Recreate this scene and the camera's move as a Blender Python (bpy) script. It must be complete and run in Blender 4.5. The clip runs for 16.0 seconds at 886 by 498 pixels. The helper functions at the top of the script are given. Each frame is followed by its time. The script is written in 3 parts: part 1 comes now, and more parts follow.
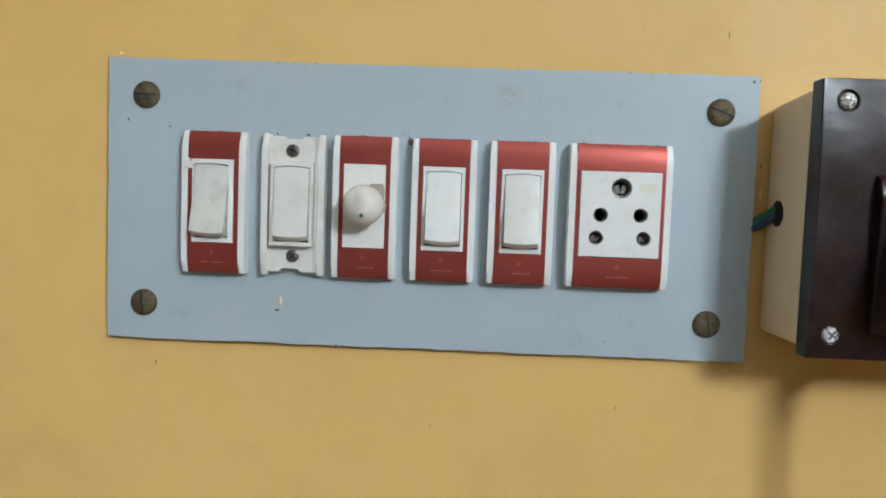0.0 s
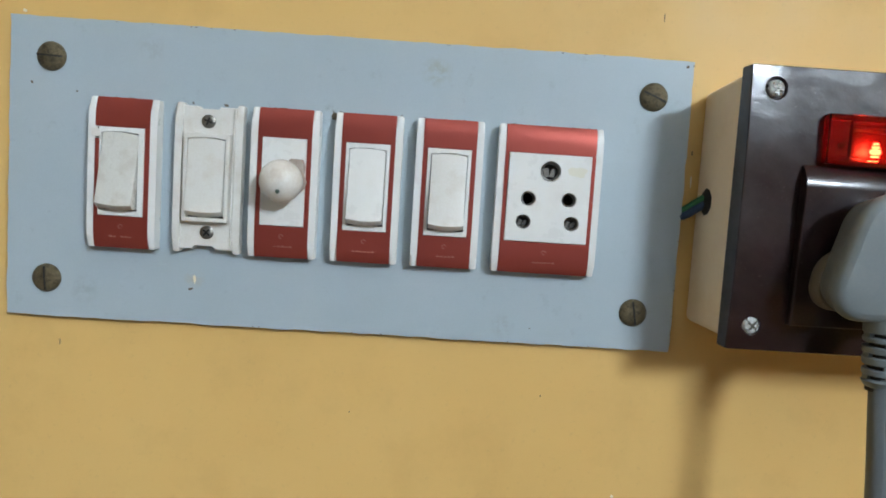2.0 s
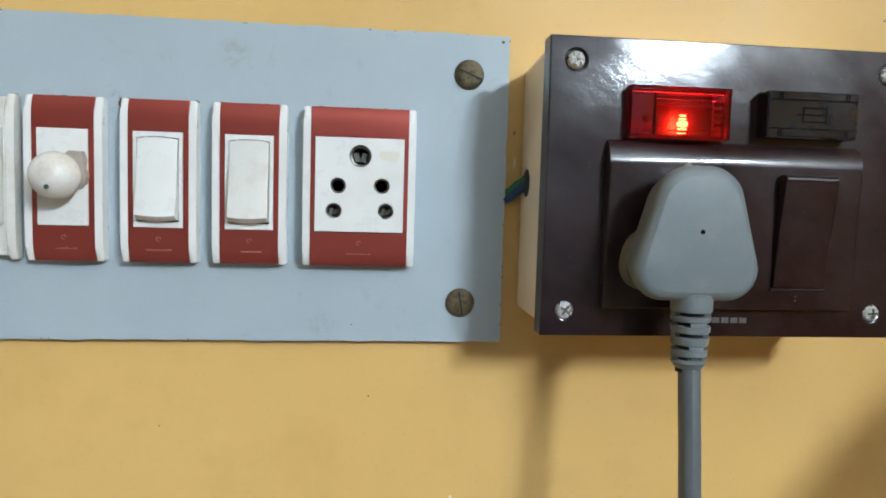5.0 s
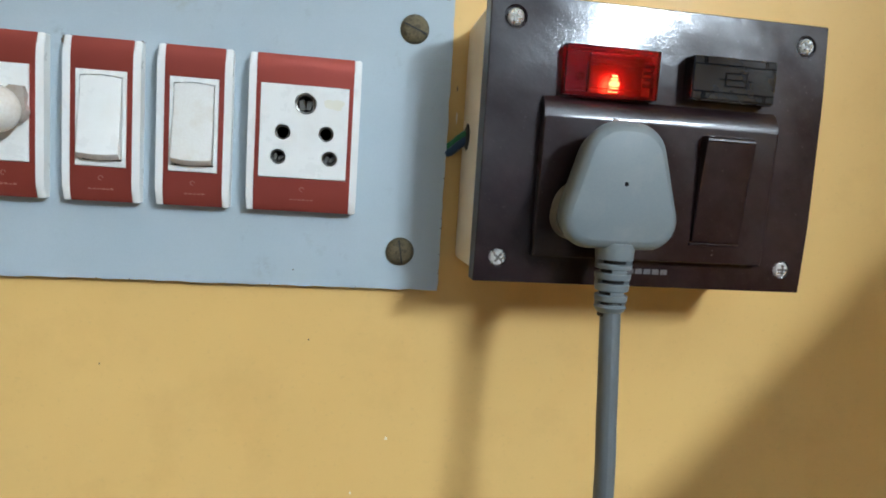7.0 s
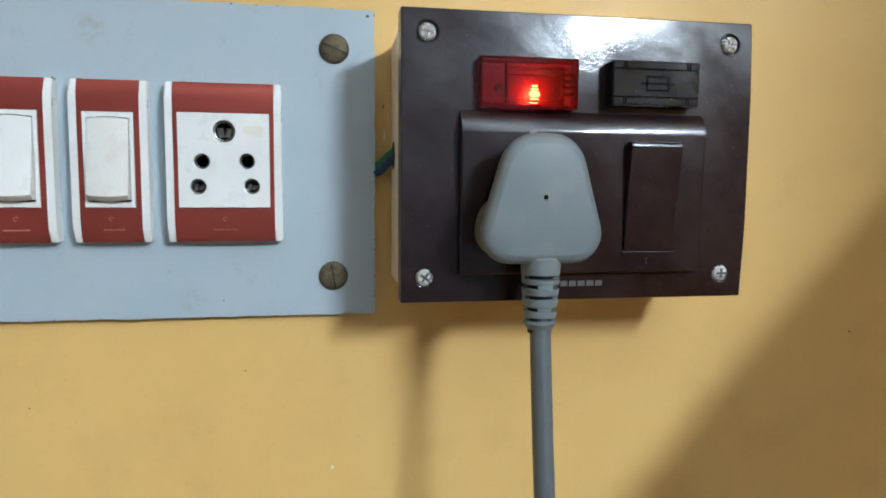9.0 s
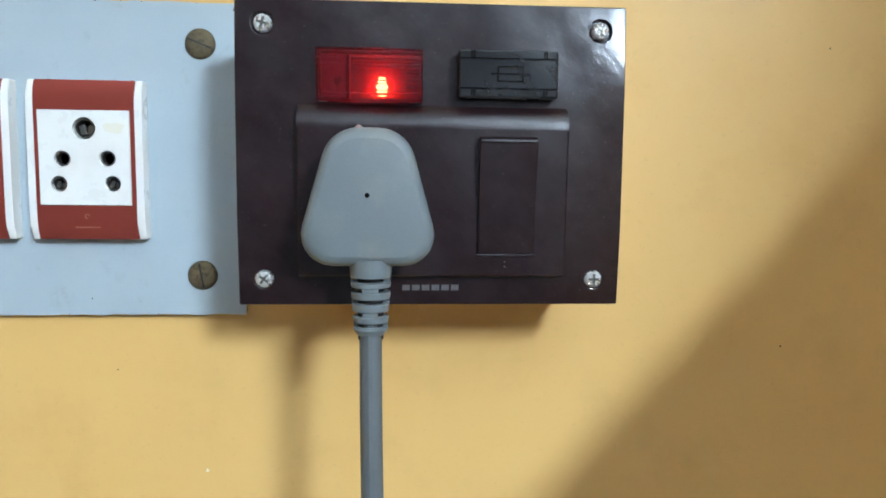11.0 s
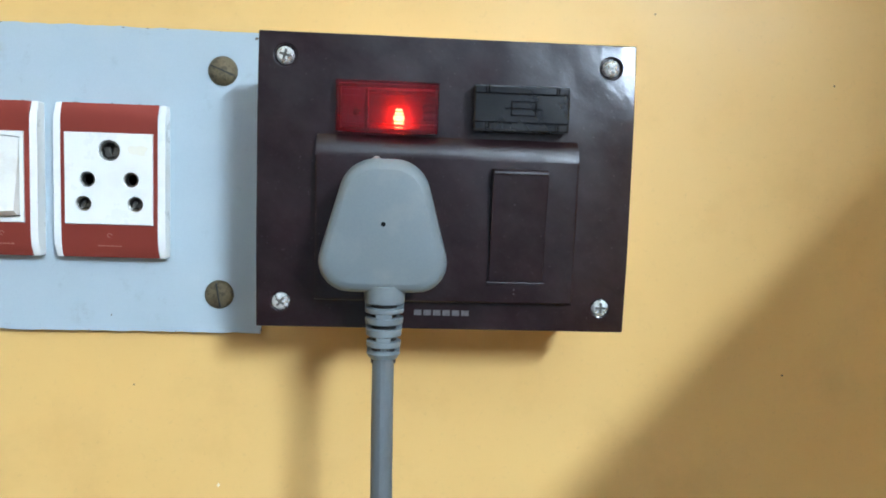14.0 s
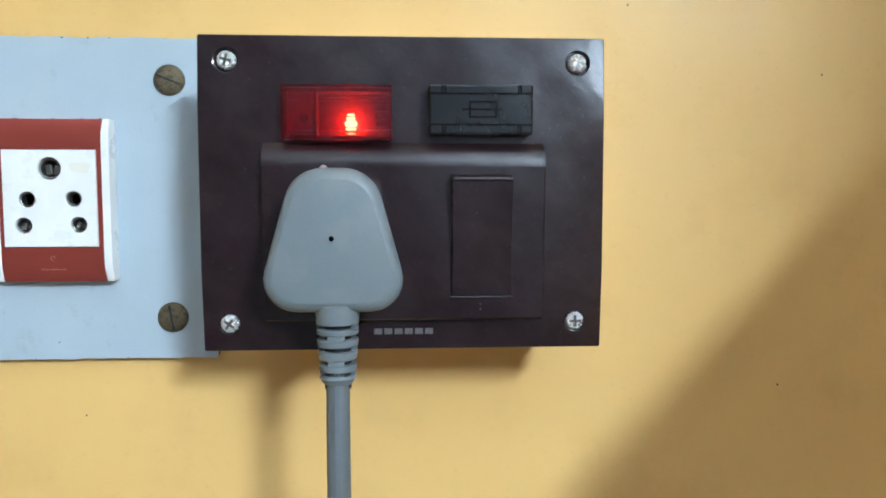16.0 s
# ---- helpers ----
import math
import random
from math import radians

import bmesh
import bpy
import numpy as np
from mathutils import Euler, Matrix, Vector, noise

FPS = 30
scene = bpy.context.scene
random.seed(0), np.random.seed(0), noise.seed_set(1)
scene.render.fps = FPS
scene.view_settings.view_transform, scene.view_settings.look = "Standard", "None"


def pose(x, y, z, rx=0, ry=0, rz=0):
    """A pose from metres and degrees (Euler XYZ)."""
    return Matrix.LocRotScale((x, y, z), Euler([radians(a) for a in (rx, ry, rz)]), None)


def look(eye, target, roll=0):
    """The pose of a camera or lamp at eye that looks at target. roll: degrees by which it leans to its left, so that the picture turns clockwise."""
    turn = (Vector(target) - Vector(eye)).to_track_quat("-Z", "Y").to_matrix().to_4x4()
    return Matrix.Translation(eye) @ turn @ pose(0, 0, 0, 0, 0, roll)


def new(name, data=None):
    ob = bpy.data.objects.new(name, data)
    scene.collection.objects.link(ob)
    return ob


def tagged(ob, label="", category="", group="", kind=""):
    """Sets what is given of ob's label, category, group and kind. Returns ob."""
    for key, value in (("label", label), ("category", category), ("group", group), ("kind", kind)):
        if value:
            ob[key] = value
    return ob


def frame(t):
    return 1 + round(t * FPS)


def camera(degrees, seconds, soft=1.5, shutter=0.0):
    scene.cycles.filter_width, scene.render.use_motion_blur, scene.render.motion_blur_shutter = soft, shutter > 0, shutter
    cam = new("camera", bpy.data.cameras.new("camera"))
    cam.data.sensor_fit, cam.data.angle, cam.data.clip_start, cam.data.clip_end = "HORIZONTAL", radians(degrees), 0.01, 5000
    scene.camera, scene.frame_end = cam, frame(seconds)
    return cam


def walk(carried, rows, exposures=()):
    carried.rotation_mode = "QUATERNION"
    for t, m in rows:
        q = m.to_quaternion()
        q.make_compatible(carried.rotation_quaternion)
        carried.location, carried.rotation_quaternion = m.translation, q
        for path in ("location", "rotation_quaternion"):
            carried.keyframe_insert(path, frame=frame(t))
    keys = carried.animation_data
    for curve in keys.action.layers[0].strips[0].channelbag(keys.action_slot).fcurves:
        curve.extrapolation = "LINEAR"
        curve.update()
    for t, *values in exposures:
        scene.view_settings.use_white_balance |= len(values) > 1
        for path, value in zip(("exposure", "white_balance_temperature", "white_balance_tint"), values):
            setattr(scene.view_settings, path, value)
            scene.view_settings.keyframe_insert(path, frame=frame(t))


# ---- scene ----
cam = camera(65.56, 16.0, soft=1.8)
PATH = [
    (0, (0.01616, -0.3027, 1.29485), (-0.0412, 1.6929, 1.1758), 2.06),
    (0.5, (0.01707, -0.30629, 1.29612), (0.0052, 1.6889, 1.1577), 2.25),
    (1, (0.0299, -0.30044, 1.29344), (0.0892, 1.6931, 1.1442), 2.66),
    (1.5, (0.03364, -0.29936, 1.29152), (0.1118, 1.694, 1.1487), 3.20),
    (2, (0.03306, -0.29234, 1.29354), (0.0837, 1.7008, 1.1361), 3.69),
    (2.5, (0.04196, -0.29502, 1.29478), (0.0702, 1.7003, 1.1608), 1.98),
    (3, (0.04789, -0.29429, 1.29718), (0.0776, 1.7019, 1.1781), 1.40),
    (3.5, (0.07527, -0.27878, 1.29106), (0.2008, 1.7109, 1.1319), 1.30),
    (3.7, (0.08693, -0.27513, 1.29054), (0.2747, 1.7102, 1.1388), 1.36),
    (5.8, (0.08686, -0.28451, 1.29214), (0.3217, 1.6961, 1.1441), 1.95),
    (6, (0.0898, -0.28989, 1.29777), (0.3638, 1.6863, 1.1584), 2.54),
    (6.5, (0.09745, -0.29497, 1.29503), (0.4379, 1.6694, 1.1361), 2.54),
    (7, (0.09246, -0.28907, 1.28105), (0.432, 1.6706, 1.0699), 3.67),
    (7.5, (0.10402, -0.29014, 1.28722), (0.4961, 1.6622, 1.1006), 3.39),
    (8, (0.10897, -0.29531, 1.29318), (0.5275, 1.6543, 1.1392), 1.32),
    (8.5, (0.11464, -0.29093, 1.28485), (0.4993, 1.6603, 1.0731), 0.37),
    (9, (0.11988, -0.2869, 1.28673), (0.4632, 1.674, 1.0949), 0.43),
    (9.5, (0.13739, -0.28577, 1.28963), (0.445, 1.6811, 1.0977), 0.96),
    (9.7, (0.15668, -0.28374, 1.28496), (0.4412, 1.6865, 1.0918), 0.64),
    (11.8, (0.20506, -0.28459, 1.28958), (0.3013, 1.7054, 1.1145), 1.27),
    (12, (0.20518, -0.28758, 1.29283), (0.3043, 1.7043, 1.143), 1.45),
    (12.5, (0.20302, -0.28636, 1.29311), (0.2956, 1.706, 1.1456), 1.43),
    (13, (0.20039, -0.28266, 1.29193), (0.304, 1.709, 1.142), 1.82),
    (13.5, (0.19793, -0.28373, 1.29319), (0.3014, 1.709, 1.1577), 2.14),
    (14, (0.19872, -0.29063, 1.29209), (0.3245, 1.6994, 1.1373), 1.77),
    (14.5, (0.19869, -0.28588, 1.29049), (0.2981, 1.7052, 1.1306), 1.56),
    (15, (0.19853, -0.28708, 1.29815), (0.2999, 1.7073, 1.1874), 1.28),
    (15.5, (0.20315, -0.28524, 1.30111), (0.3097, 1.7084, 1.1829), 1.13),
    (16, (0.21538, -0.27397, 1.29332), (0.3244, 1.7183, 1.1556), -0.06),
]
walk(cam, [(t, look(eye, target, roll)) for t, eye, target, roll in PATH],
     [(0, 0.13, 6650, 7), (1.5, 0.16, 6530, 7), (3.0, 0.17, 6530, 7), (3.5, 0.28, 6580, 7), (6.0, 0.42, 6450, 6), (7.5, 0.37, 6350, 6), (9.5, 0.42, 6300, 6), (12.0, 0.84, 5930, 5), (16.0, 0.80, 5930, 5)])


# ---- light of the room ----
world = bpy.data.worlds.new("world")
world.use_nodes = True
world.node_tree.nodes["Background"].inputs[0].default_value = (0.02, 0.02, 0.022, 1)
world.node_tree.nodes["Background"].inputs[1].default_value = 0.3
scene.world = world
TUBE = 600.0       # glow of the tube
TX, TZ, TY0, TY1 = 1.15, 2.15, -1.50, -2.38


# ---- materials ----
def nodes_of(name):
    m = bpy.data.materials.new(name)
    m.use_nodes = True
    nt = m.node_tree
    return m, nt, nt.nodes["Principled BSDF"]


def link(nt, a, b):
    nt.links.new(a, b)


def coords(nt):
    c = nt.nodes.new("ShaderNodeTexCoord")
    return c.outputs["Object"]


def noise_node(nt, vec, scale, detail=4.0, rough=0.55, stretch=None):
    if stretch:
        mp = nt.nodes.new("ShaderNodeMapping")
        mp.inputs["Scale"].default_value = stretch
        link(nt, vec, mp.inputs["Vector"])
        vec = mp.outputs[0]
    n = nt.nodes.new("ShaderNodeTexNoise")
    n.inputs["Scale"].default_value = scale
    n.inputs["Detail"].default_value = detail
    n.inputs["Roughness"].default_value = rough
    link(nt, vec, n.inputs["Vector"])
    return n.outputs["Fac"]


def ramp(nt, fac, lo, hi, a=0.0, b=1.0):
    r = nt.nodes.new("ShaderNodeMapRange")
    r.inputs["From Min"].default_value, r.inputs["From Max"].default_value = lo, hi
    r.inputs["To Min"].default_value, r.inputs["To Max"].default_value = a, b
    link(nt, fac, r.inputs["Value"])
    return r.outputs[0]


def mix(nt, fac, a, b):
    n = nt.nodes.new("ShaderNodeMix")
    n.data_type = "RGBA"
    if isinstance(fac, float):
        n.inputs[0].default_value = fac
    else:
        link(nt, fac, n.inputs[0])
    for i, v in ((6, a), (7, b)):
        if isinstance(v, tuple):
            n.inputs[i].default_value = (*v, 1)
        else:
            link(nt, v, n.inputs[i])
    return n.outputs[2]


def bump(nt, p, height, strength, dist):
    b = nt.nodes.new("ShaderNodeBump")
    b.inputs["Strength"].default_value = strength
    b.inputs["Distance"].default_value = dist
    link(nt, height, b.inputs["Height"])
    link(nt, b.outputs[0], p.inputs["Normal"])


def surface(name, base, dirt, rough=0.5, metal=0.0, grain=900.0, blotch=60.0, amount=0.35, relief=0.08, depth=0.0004,
            rough_var=0.1, spec=0.5, coat=0.0):
    """A worn surface: a base colour with fine grain, larger blotches towards dirt, varied gloss and fine relief."""
    m, nt, p = nodes_of(name)
    c = coords(nt)
    big = noise_node(nt, c, blotch, 5.0, 0.6)
    fine = noise_node(nt, c, grain, 3.0, 0.6)
    col = mix(nt, ramp(nt, big, 0.48, 0.78, 0.0, amount), base, dirt)
    col = mix(nt, ramp(nt, fine, 0.3, 0.75, 0.0, amount * 0.35), col, dirt)
    link(nt, col, p.inputs["Base Color"])
    link(nt, ramp(nt, big, 0.3, 0.75, max(0.02, rough - rough_var), min(1.0, rough + rough_var)), p.inputs["Roughness"])
    p.inputs["Metallic"].default_value = metal
    p.inputs["Specular IOR Level"].default_value = spec
    p.inputs["Coat Weight"].default_value = coat
    bump(nt, p, fine, relief, depth)
    return m


def wall_paint():
    """Yellow distemper with roller marks, faint stains and grime."""
    m, nt, p = nodes_of("yellow_distemper")
    c = coords(nt)
    soft = noise_node(nt, c, 5.0, 4.0, 0.55)
    blot = noise_node(nt, c, 26.0, 6.0, 0.62)
    fine = noise_node(nt, c, 420.0, 4.0, 0.6)
    col = mix(nt, ramp(nt, soft, 0.35, 0.7), (0.69, 0.43, 0.140), (0.73, 0.475, 0.168))
    col = mix(nt, ramp(nt, blot, 0.52, 0.8, 0.0, 0.5), col, (0.56, 0.34, 0.11))
    col = mix(nt, ramp(nt, fine, 0.60, 0.80, 0.0, 0.30), col, (0.50, 0.32, 0.12))
    link(nt, col, p.inputs["Base Color"])
    link(nt, ramp(nt, blot, 0.3, 0.7, 0.42, 0.6), p.inputs["Roughness"])
    p.inputs["Specular IOR Level"].default_value = 0.35
    add = nt.nodes.new("ShaderNodeMath")
    add.operation = "MULTIPLY_ADD"
    add.inputs[1].default_value = 0.35
    link(nt, fine, add.inputs[0])
    link(nt, noise_node(nt, c, 45.0, 5.0, 0.6), add.inputs[2])
    bump(nt, p, add.outputs[0], 0.14, 0.0010)
    return m


def laminate():
    """Blue-grey laminate with smudges and short scratches."""
    m, nt, p = nodes_of("blue_grey_laminate")
    c = coords(nt)
    big = noise_node(nt, c, 22.0, 5.0, 0.6)
    mid = noise_node(nt, c, 120.0, 5.0, 0.65)
    fine = noise_node(nt, c, 1600.0, 2.0, 0.5)
    scr = noise_node(nt, c, 240.0, 3.0, 0.5, (0.25, 1.0, 2.6))
    col = mix(nt, ramp(nt, big, 0.35, 0.7), (0.375, 0.44, 0.470), (0.405, 0.465, 0.495))
    col = mix(nt, ramp(nt, mid, 0.62, 0.82, 0.0, 0.55), col, (0.27, 0.30, 0.31))
    col = mix(nt, ramp(nt, scr, 0.70, 0.80, 0.0, 0.35), col, (0.46, 0.52, 0.55))
    col = mix(nt, ramp(nt, fine, 0.3, 0.7, 0.0, 0.12), col, (0.28, 0.33, 0.37))
    for x, z, r, tone in ((0.0335, 0.0505, 0.0075, (0.33, 0.34, 0.29)), (-0.064, -0.043, 0.005, (0.40, 0.38, 0.32)), (-0.085, 0.052, 0.007, (0.345, 0.39, 0.41)),
                          (-0.0095, 0.0305, 0.0045, (0.20, 0.20, 0.19)), (0.068, -0.055, 0.006, (0.31, 0.34, 0.35)), (-0.110, -0.050, 0.007, (0.31, 0.35, 0.37))):
        d = nt.nodes.new("ShaderNodeVectorMath")
        d.operation = "DISTANCE"
        d.inputs[1].default_value = (x, -0.004, z)
        link(nt, c, d.inputs[0])
        near = ramp(nt, d.outputs["Value"], r * 0.3, r, 1.0, 0.0)
        m2 = nt.nodes.new("ShaderNodeMath")
        m2.operation = "MULTIPLY"
        link(nt, near, m2.inputs[0])
        link(nt, ramp(nt, noise_node(nt, c, 330.0, 4.0, 0.65), 0.40, 0.62, 0.0, 0.75), m2.inputs[1])
        col = mix(nt, m2.outputs[0], col, tone)
    link(nt, col, p.inputs["Base Color"])
    link(nt, ramp(nt, mid, 0.35, 0.75, 0.38, 0.55), p.inputs["Roughness"])
    bump(nt, p, fine, 0.06, 0.0003)
    return m


def bakelite(name="dark_brown_bakelite", base=(0.0112, 0.0042, 0.0048), pale=(0.025, 0.0112, 0.0125), spec=0.29, haze=0.36, coat=0.72):
    """Glossy dark brown moulded plastic, hazy with wiped-on dust and streaks."""
    m, nt, p = nodes_of(name)
    c = coords(nt)
    mp = nt.nodes.new("ShaderNodeMapping")
    mp.inputs["Rotation"].default_value = (0, radians(-38), 0)
    link(nt, c, mp.inputs["Vector"])
    wipe = noise_node(nt, mp.outputs[0], 50.0, 6.0, 0.68, (0.8, 1.0, 1.25))
    cloud = noise_node(nt, c, 75.0, 5.0, 0.6)
    speck = noise_node(nt, c, 900.0, 3.0, 0.6)
    col = mix(nt, ramp(nt, cloud, 0.42, 0.8, 0.0, 0.6), base, pale)
    col = mix(nt, ramp(nt, speck, 0.66, 0.76, 0.0, 0.35), col, (0.11, 0.09, 0.09))
    link(nt, col, p.inputs["Base Color"])
    link(nt, ramp(nt, wipe, 0.34, 0.70, haze - 0.08, haze + 0.08), p.inputs["Roughness"])
    smear = noise_node(nt, mp.outputs[0], 24.0, 6.0, 0.66, (0.8, 1.0, 1.2))
    link(nt, ramp(nt, smear, 0.36, 0.66, spec * 0.35, spec), p.inputs["Specular IOR Level"])
    p.inputs["Coat Weight"].default_value = coat
    link(nt, ramp(nt, smear, 0.36, 0.66, 0.07, 0.20), p.inputs["Coat Roughness"])
    b = nt.nodes.new("ShaderNodeBump")
    b.inputs["Strength"].default_value = 0.30
    b.inputs["Distance"].default_value = 0.0007
    link(nt, wipe, b.inputs["Height"])
    link(nt, b.outputs[0], p.inputs["Normal"])
    link(nt, b.outputs[0], p.inputs["Coat Normal"])
    return m


def red_lens():
    m, nt, p = nodes_of("red_clear_plastic")
    p.inputs["Base Color"].default_value = (0.90, 0.050, 0.075, 1)
    p.inputs["Transmission Weight"].default_value = 0.992
    p.inputs["IOR"].default_value = 1.46
    c = coords(nt)
    link(nt, ramp(nt, noise_node(nt, c, 260.0, 3.0), 0.3, 0.7, 0.02, 0.12), p.inputs["Roughness"])
    return m


def glowing(name, colour, strength):
    m, nt, p = nodes_of(name)
    p.inputs["Base Color"].default_value = (*colour, 1)
    p.inputs["Emission Color"].default_value = (*colour, 1)
    p.inputs["Emission Strength"].default_value = strength
    return m


WALL = wall_paint()
PLASTER = surface("brown_yellow_wall_paint", (0.27, 0.175, 0.075), (0.21, 0.13, 0.05), 0.7, blotch=6, grain=200, amount=0.4)
DIM = surface("slate_wall_paint", (0.140, 0.148, 0.168), (0.100, 0.105, 0.118), 0.7, blotch=6, grain=200, amount=0.4)
OCHRE = surface("dull_ochre_wall_paint", (0.24, 0.20, 0.14), (0.18, 0.15, 0.10), 0.7, blotch=6, grain=200, amount=0.4)
CEIL = surface("white_ceiling_paint", (0.70, 0.715, 0.74), (0.56, 0.57, 0.59), 0.8, blotch=4, grain=150, amount=0.4)
FLOOR = surface("grey_floor_cement", (0.20, 0.19, 0.18), (0.12, 0.11, 0.10), 0.5, blotch=5, grain=120, amount=0.6)
BOARD = laminate()
EDGE = surface("raw_board_edge", (0.13, 0.10, 0.075), (0.06, 0.045, 0.035), 0.8, amount=0.6)
WHITE = surface("white_plastic", (0.78, 0.775, 0.74), (0.58, 0.52, 0.42), 0.33, blotch=70, grain=1500, amount=0.22, relief=0.03)
IVORY = surface("aged_white_plastic", (0.73, 0.715, 0.67), (0.50, 0.41, 0.30), 0.36, blotch=85, grain=1300, amount=0.55, relief=0.04)
GREASY = surface("grimy_white_plastic", (0.66, 0.65, 0.60), (0.34, 0.26, 0.17), 0.34, blotch=90, grain=1200, amount=0.5, relief=0.05)
KNOBWHITE = surface("handled_white_plastic", (0.74, 0.72, 0.67), (0.42, 0.31, 0.20), 0.22, blotch=70, grain=900, amount=0.7, relief=0.0)
RED = surface("copper_red_plastic", (0.345, 0.064, 0.046), (0.22, 0.038, 0.026), 0.34, metal=0.6, blotch=30, grain=1800, amount=0.15, relief=0.0, rough_var=0.03)
REDMARK = surface("pale_embossing", (0.45, 0.16, 0.11), (0.36, 0.10, 0.07), 0.4, amount=0.3)
BRASS = surface("tarnished_brass", (0.175, 0.140, 0.080), (0.035, 0.030, 0.024), 0.42, metal=0.75, blotch=420, grain=1700, amount=1.0, relief=0.6, depth=0.0009)
STEEL = surface("bright_zinc_steel", (0.90, 0.91, 0.90), (0.45, 0.44, 0.42), 0.30, metal=0.8, blotch=400, grain=2000, amount=0.4, relief=0.6, depth=0.0015)
GREYSTEEL = surface("dull_steel", (0.20, 0.19, 0.17), (0.07, 0.06, 0.05), 0.4, metal=0.9, blotch=300, grain=1600, amount=0.8, relief=0.1)
# Near-black colour that gives gaps, slots and holes their shade.
DARK = surface("cavity_shade", (0.012, 0.011, 0.010), (0.005, 0.005, 0.005), 0.7, amount=0.4)
CREAM = surface("cream_plastic_box", (0.80, 0.69, 0.52), (0.62, 0.48, 0.32), 0.5, blotch=40, grain=800, amount=0.45, relief=0.06)
BROWN = bakelite()
BLACK = bakelite("black_moulded_plastic", (0.006, 0.006, 0.0065), (0.013, 0.013, 0.013), 0.13, 0.28, 1.0)
GREY = surface("grey_rubbery_plastic", (0.142, 0.168, 0.178), (0.205, 0.215, 0.205), 0.44, blotch=75, grain=1500, amount=0.8, relief=0.10, depth=0.0003)
# Warm tone is mostly the yellow wall's bounce light, put into the colour.
BOUNCEGREY = surface("bounce_tinted_grey_plastic", (0.185, 0.168, 0.135), (0.115, 0.095, 0.065), 0.5, blotch=110, grain=1500, amount=0.7, relief=0.10, depth=0.0003)
CORDGREY = surface("grey_cord_sheath", (0.105, 0.12, 0.125), (0.08, 0.083, 0.08), 0.5, blotch=80, grain=1300, amount=0.5, relief=0.08)
GREEN = surface("green_wire_sheath", (0.012, 0.14, 0.055), (0.01, 0.06, 0.03), 0.4, amount=0.4)
BLUE = surface("blue_wire_sheath", (0.018, 0.05, 0.12), (0.01, 0.025, 0.05), 0.4, amount=0.4)
LENS = red_lens()
LENSBACK = surface("dark_red_reflector", (0.070, 0.005, 0.010), (0.022, 0.002, 0.005), 0.35, amount=0.5, blotch=300)
NEON = glowing("glowing_neon", (1.0, 0.66, 0.16), 150.0)
MARK = surface("worn_silver_print", (0.125, 0.112, 0.112), (0.05, 0.04, 0.04), 0.4, amount=0.9, blotch=900, grain=2500)
SPECK = surface("pale_paint_speck", (0.80, 0.72, 0.52), (0.6, 0.5, 0.3), 0.6, amount=0.3)
GRIME = surface("dark_grime", (0.12, 0.085, 0.05), (0.07, 0.05, 0.03), 0.8, amount=0.5)
PITCH = surface("unlit_hole", (0.002, 0.002, 0.002), (0.001, 0.001, 0.001), 0.9, spec=0.0)
GREENDOT = surface("green_paint_dot", (0.045, 0.085, 0.07), (0.03, 0.05, 0.045), 0.4, amount=0.3)
GLOW = glowing("lit_tube_glass", (0.82, 0.95, 1.10), TUBE)


# ---- helpers of this scene ----
def thing(name, at, label, category, group="", kind=""):
    ob = new(name)
    ob.location = at
    ob.empty_display_size = 0.02
    return tagged(ob, label, category, group, kind)


def root_of(ob):
    while ob.parent:
        ob = ob.parent
    return ob


def part(name, bm, material, parent=None, label="", smooth=30.0):
    """Links a bmesh, made in the room's own metres, as one mesh object under a thing or part."""
    me = bpy.data.meshes.new(name)
    if parent:
        bmesh.ops.translate(bm, verts=bm.verts, vec=-root_of(parent).location)
    bmesh.ops.recalc_face_normals(bm, faces=bm.faces)
    for f in bm.faces:
        f.smooth = True
    for e in bm.edges:
        if len(e.link_faces) == 2:
            a, b = sorted(f.calc_area() for f in e.link_faces)
            flat = sorted(abs(f.normal.y) for f in e.link_faces)
            e.smooth = e.calc_face_angle(3.2) < radians(smooth if b < 12 * a else 4) and not (flat[1] > 0.99 and flat[0] < 0.95)
    bm.to_mesh(me)
    bm.free()
    me.materials.append(material)
    ob = new(name, me)
    ob.parent = parent
    return tagged(ob, label)


def box(x0, x1, y0, y1, z0, z1, r=0.0, seg=2):
    bm = bmesh.new()
    bmesh.ops.create_cube(bm, size=1.0)
    for v in bm.verts:
        v.co = ((x0 + x1) / 2 + v.co.x * (x1 - x0), (y0 + y1) / 2 + v.co.y * (y1 - y0), (z0 + z1) / 2 + v.co.z * (z1 - z0))
    if r:
        bmesh.ops.bevel(bm, geom=bm.edges[:], offset=r, segments=seg, affect="EDGES", profile=0.5)
    return bm


def prism(outline, y_back, y_front, r=0.0, seg=3, only_front=True):
    """A flat outline in x and z, drawn out along y; its front rim rounded by r."""
    bm = bmesh.new()
    back = [bm.verts.new((x, y_back, z)) for x, z in outline]
    front = [bm.verts.new((x, y_front, z)) for x, z in outline]
    n = len(outline)
    bm.faces.new(back)
    top = bm.faces.new(front[::-1])
    for i in range(n):
        bm.faces.new((back[i], back[(i + 1) % n], front[(i + 1) % n], front[i]))
    if r:
        bmesh.ops.bevel(bm, geom=list(top.edges), offset=r, segments=seg, affect="EDGES", profile=0.5)
    return bm


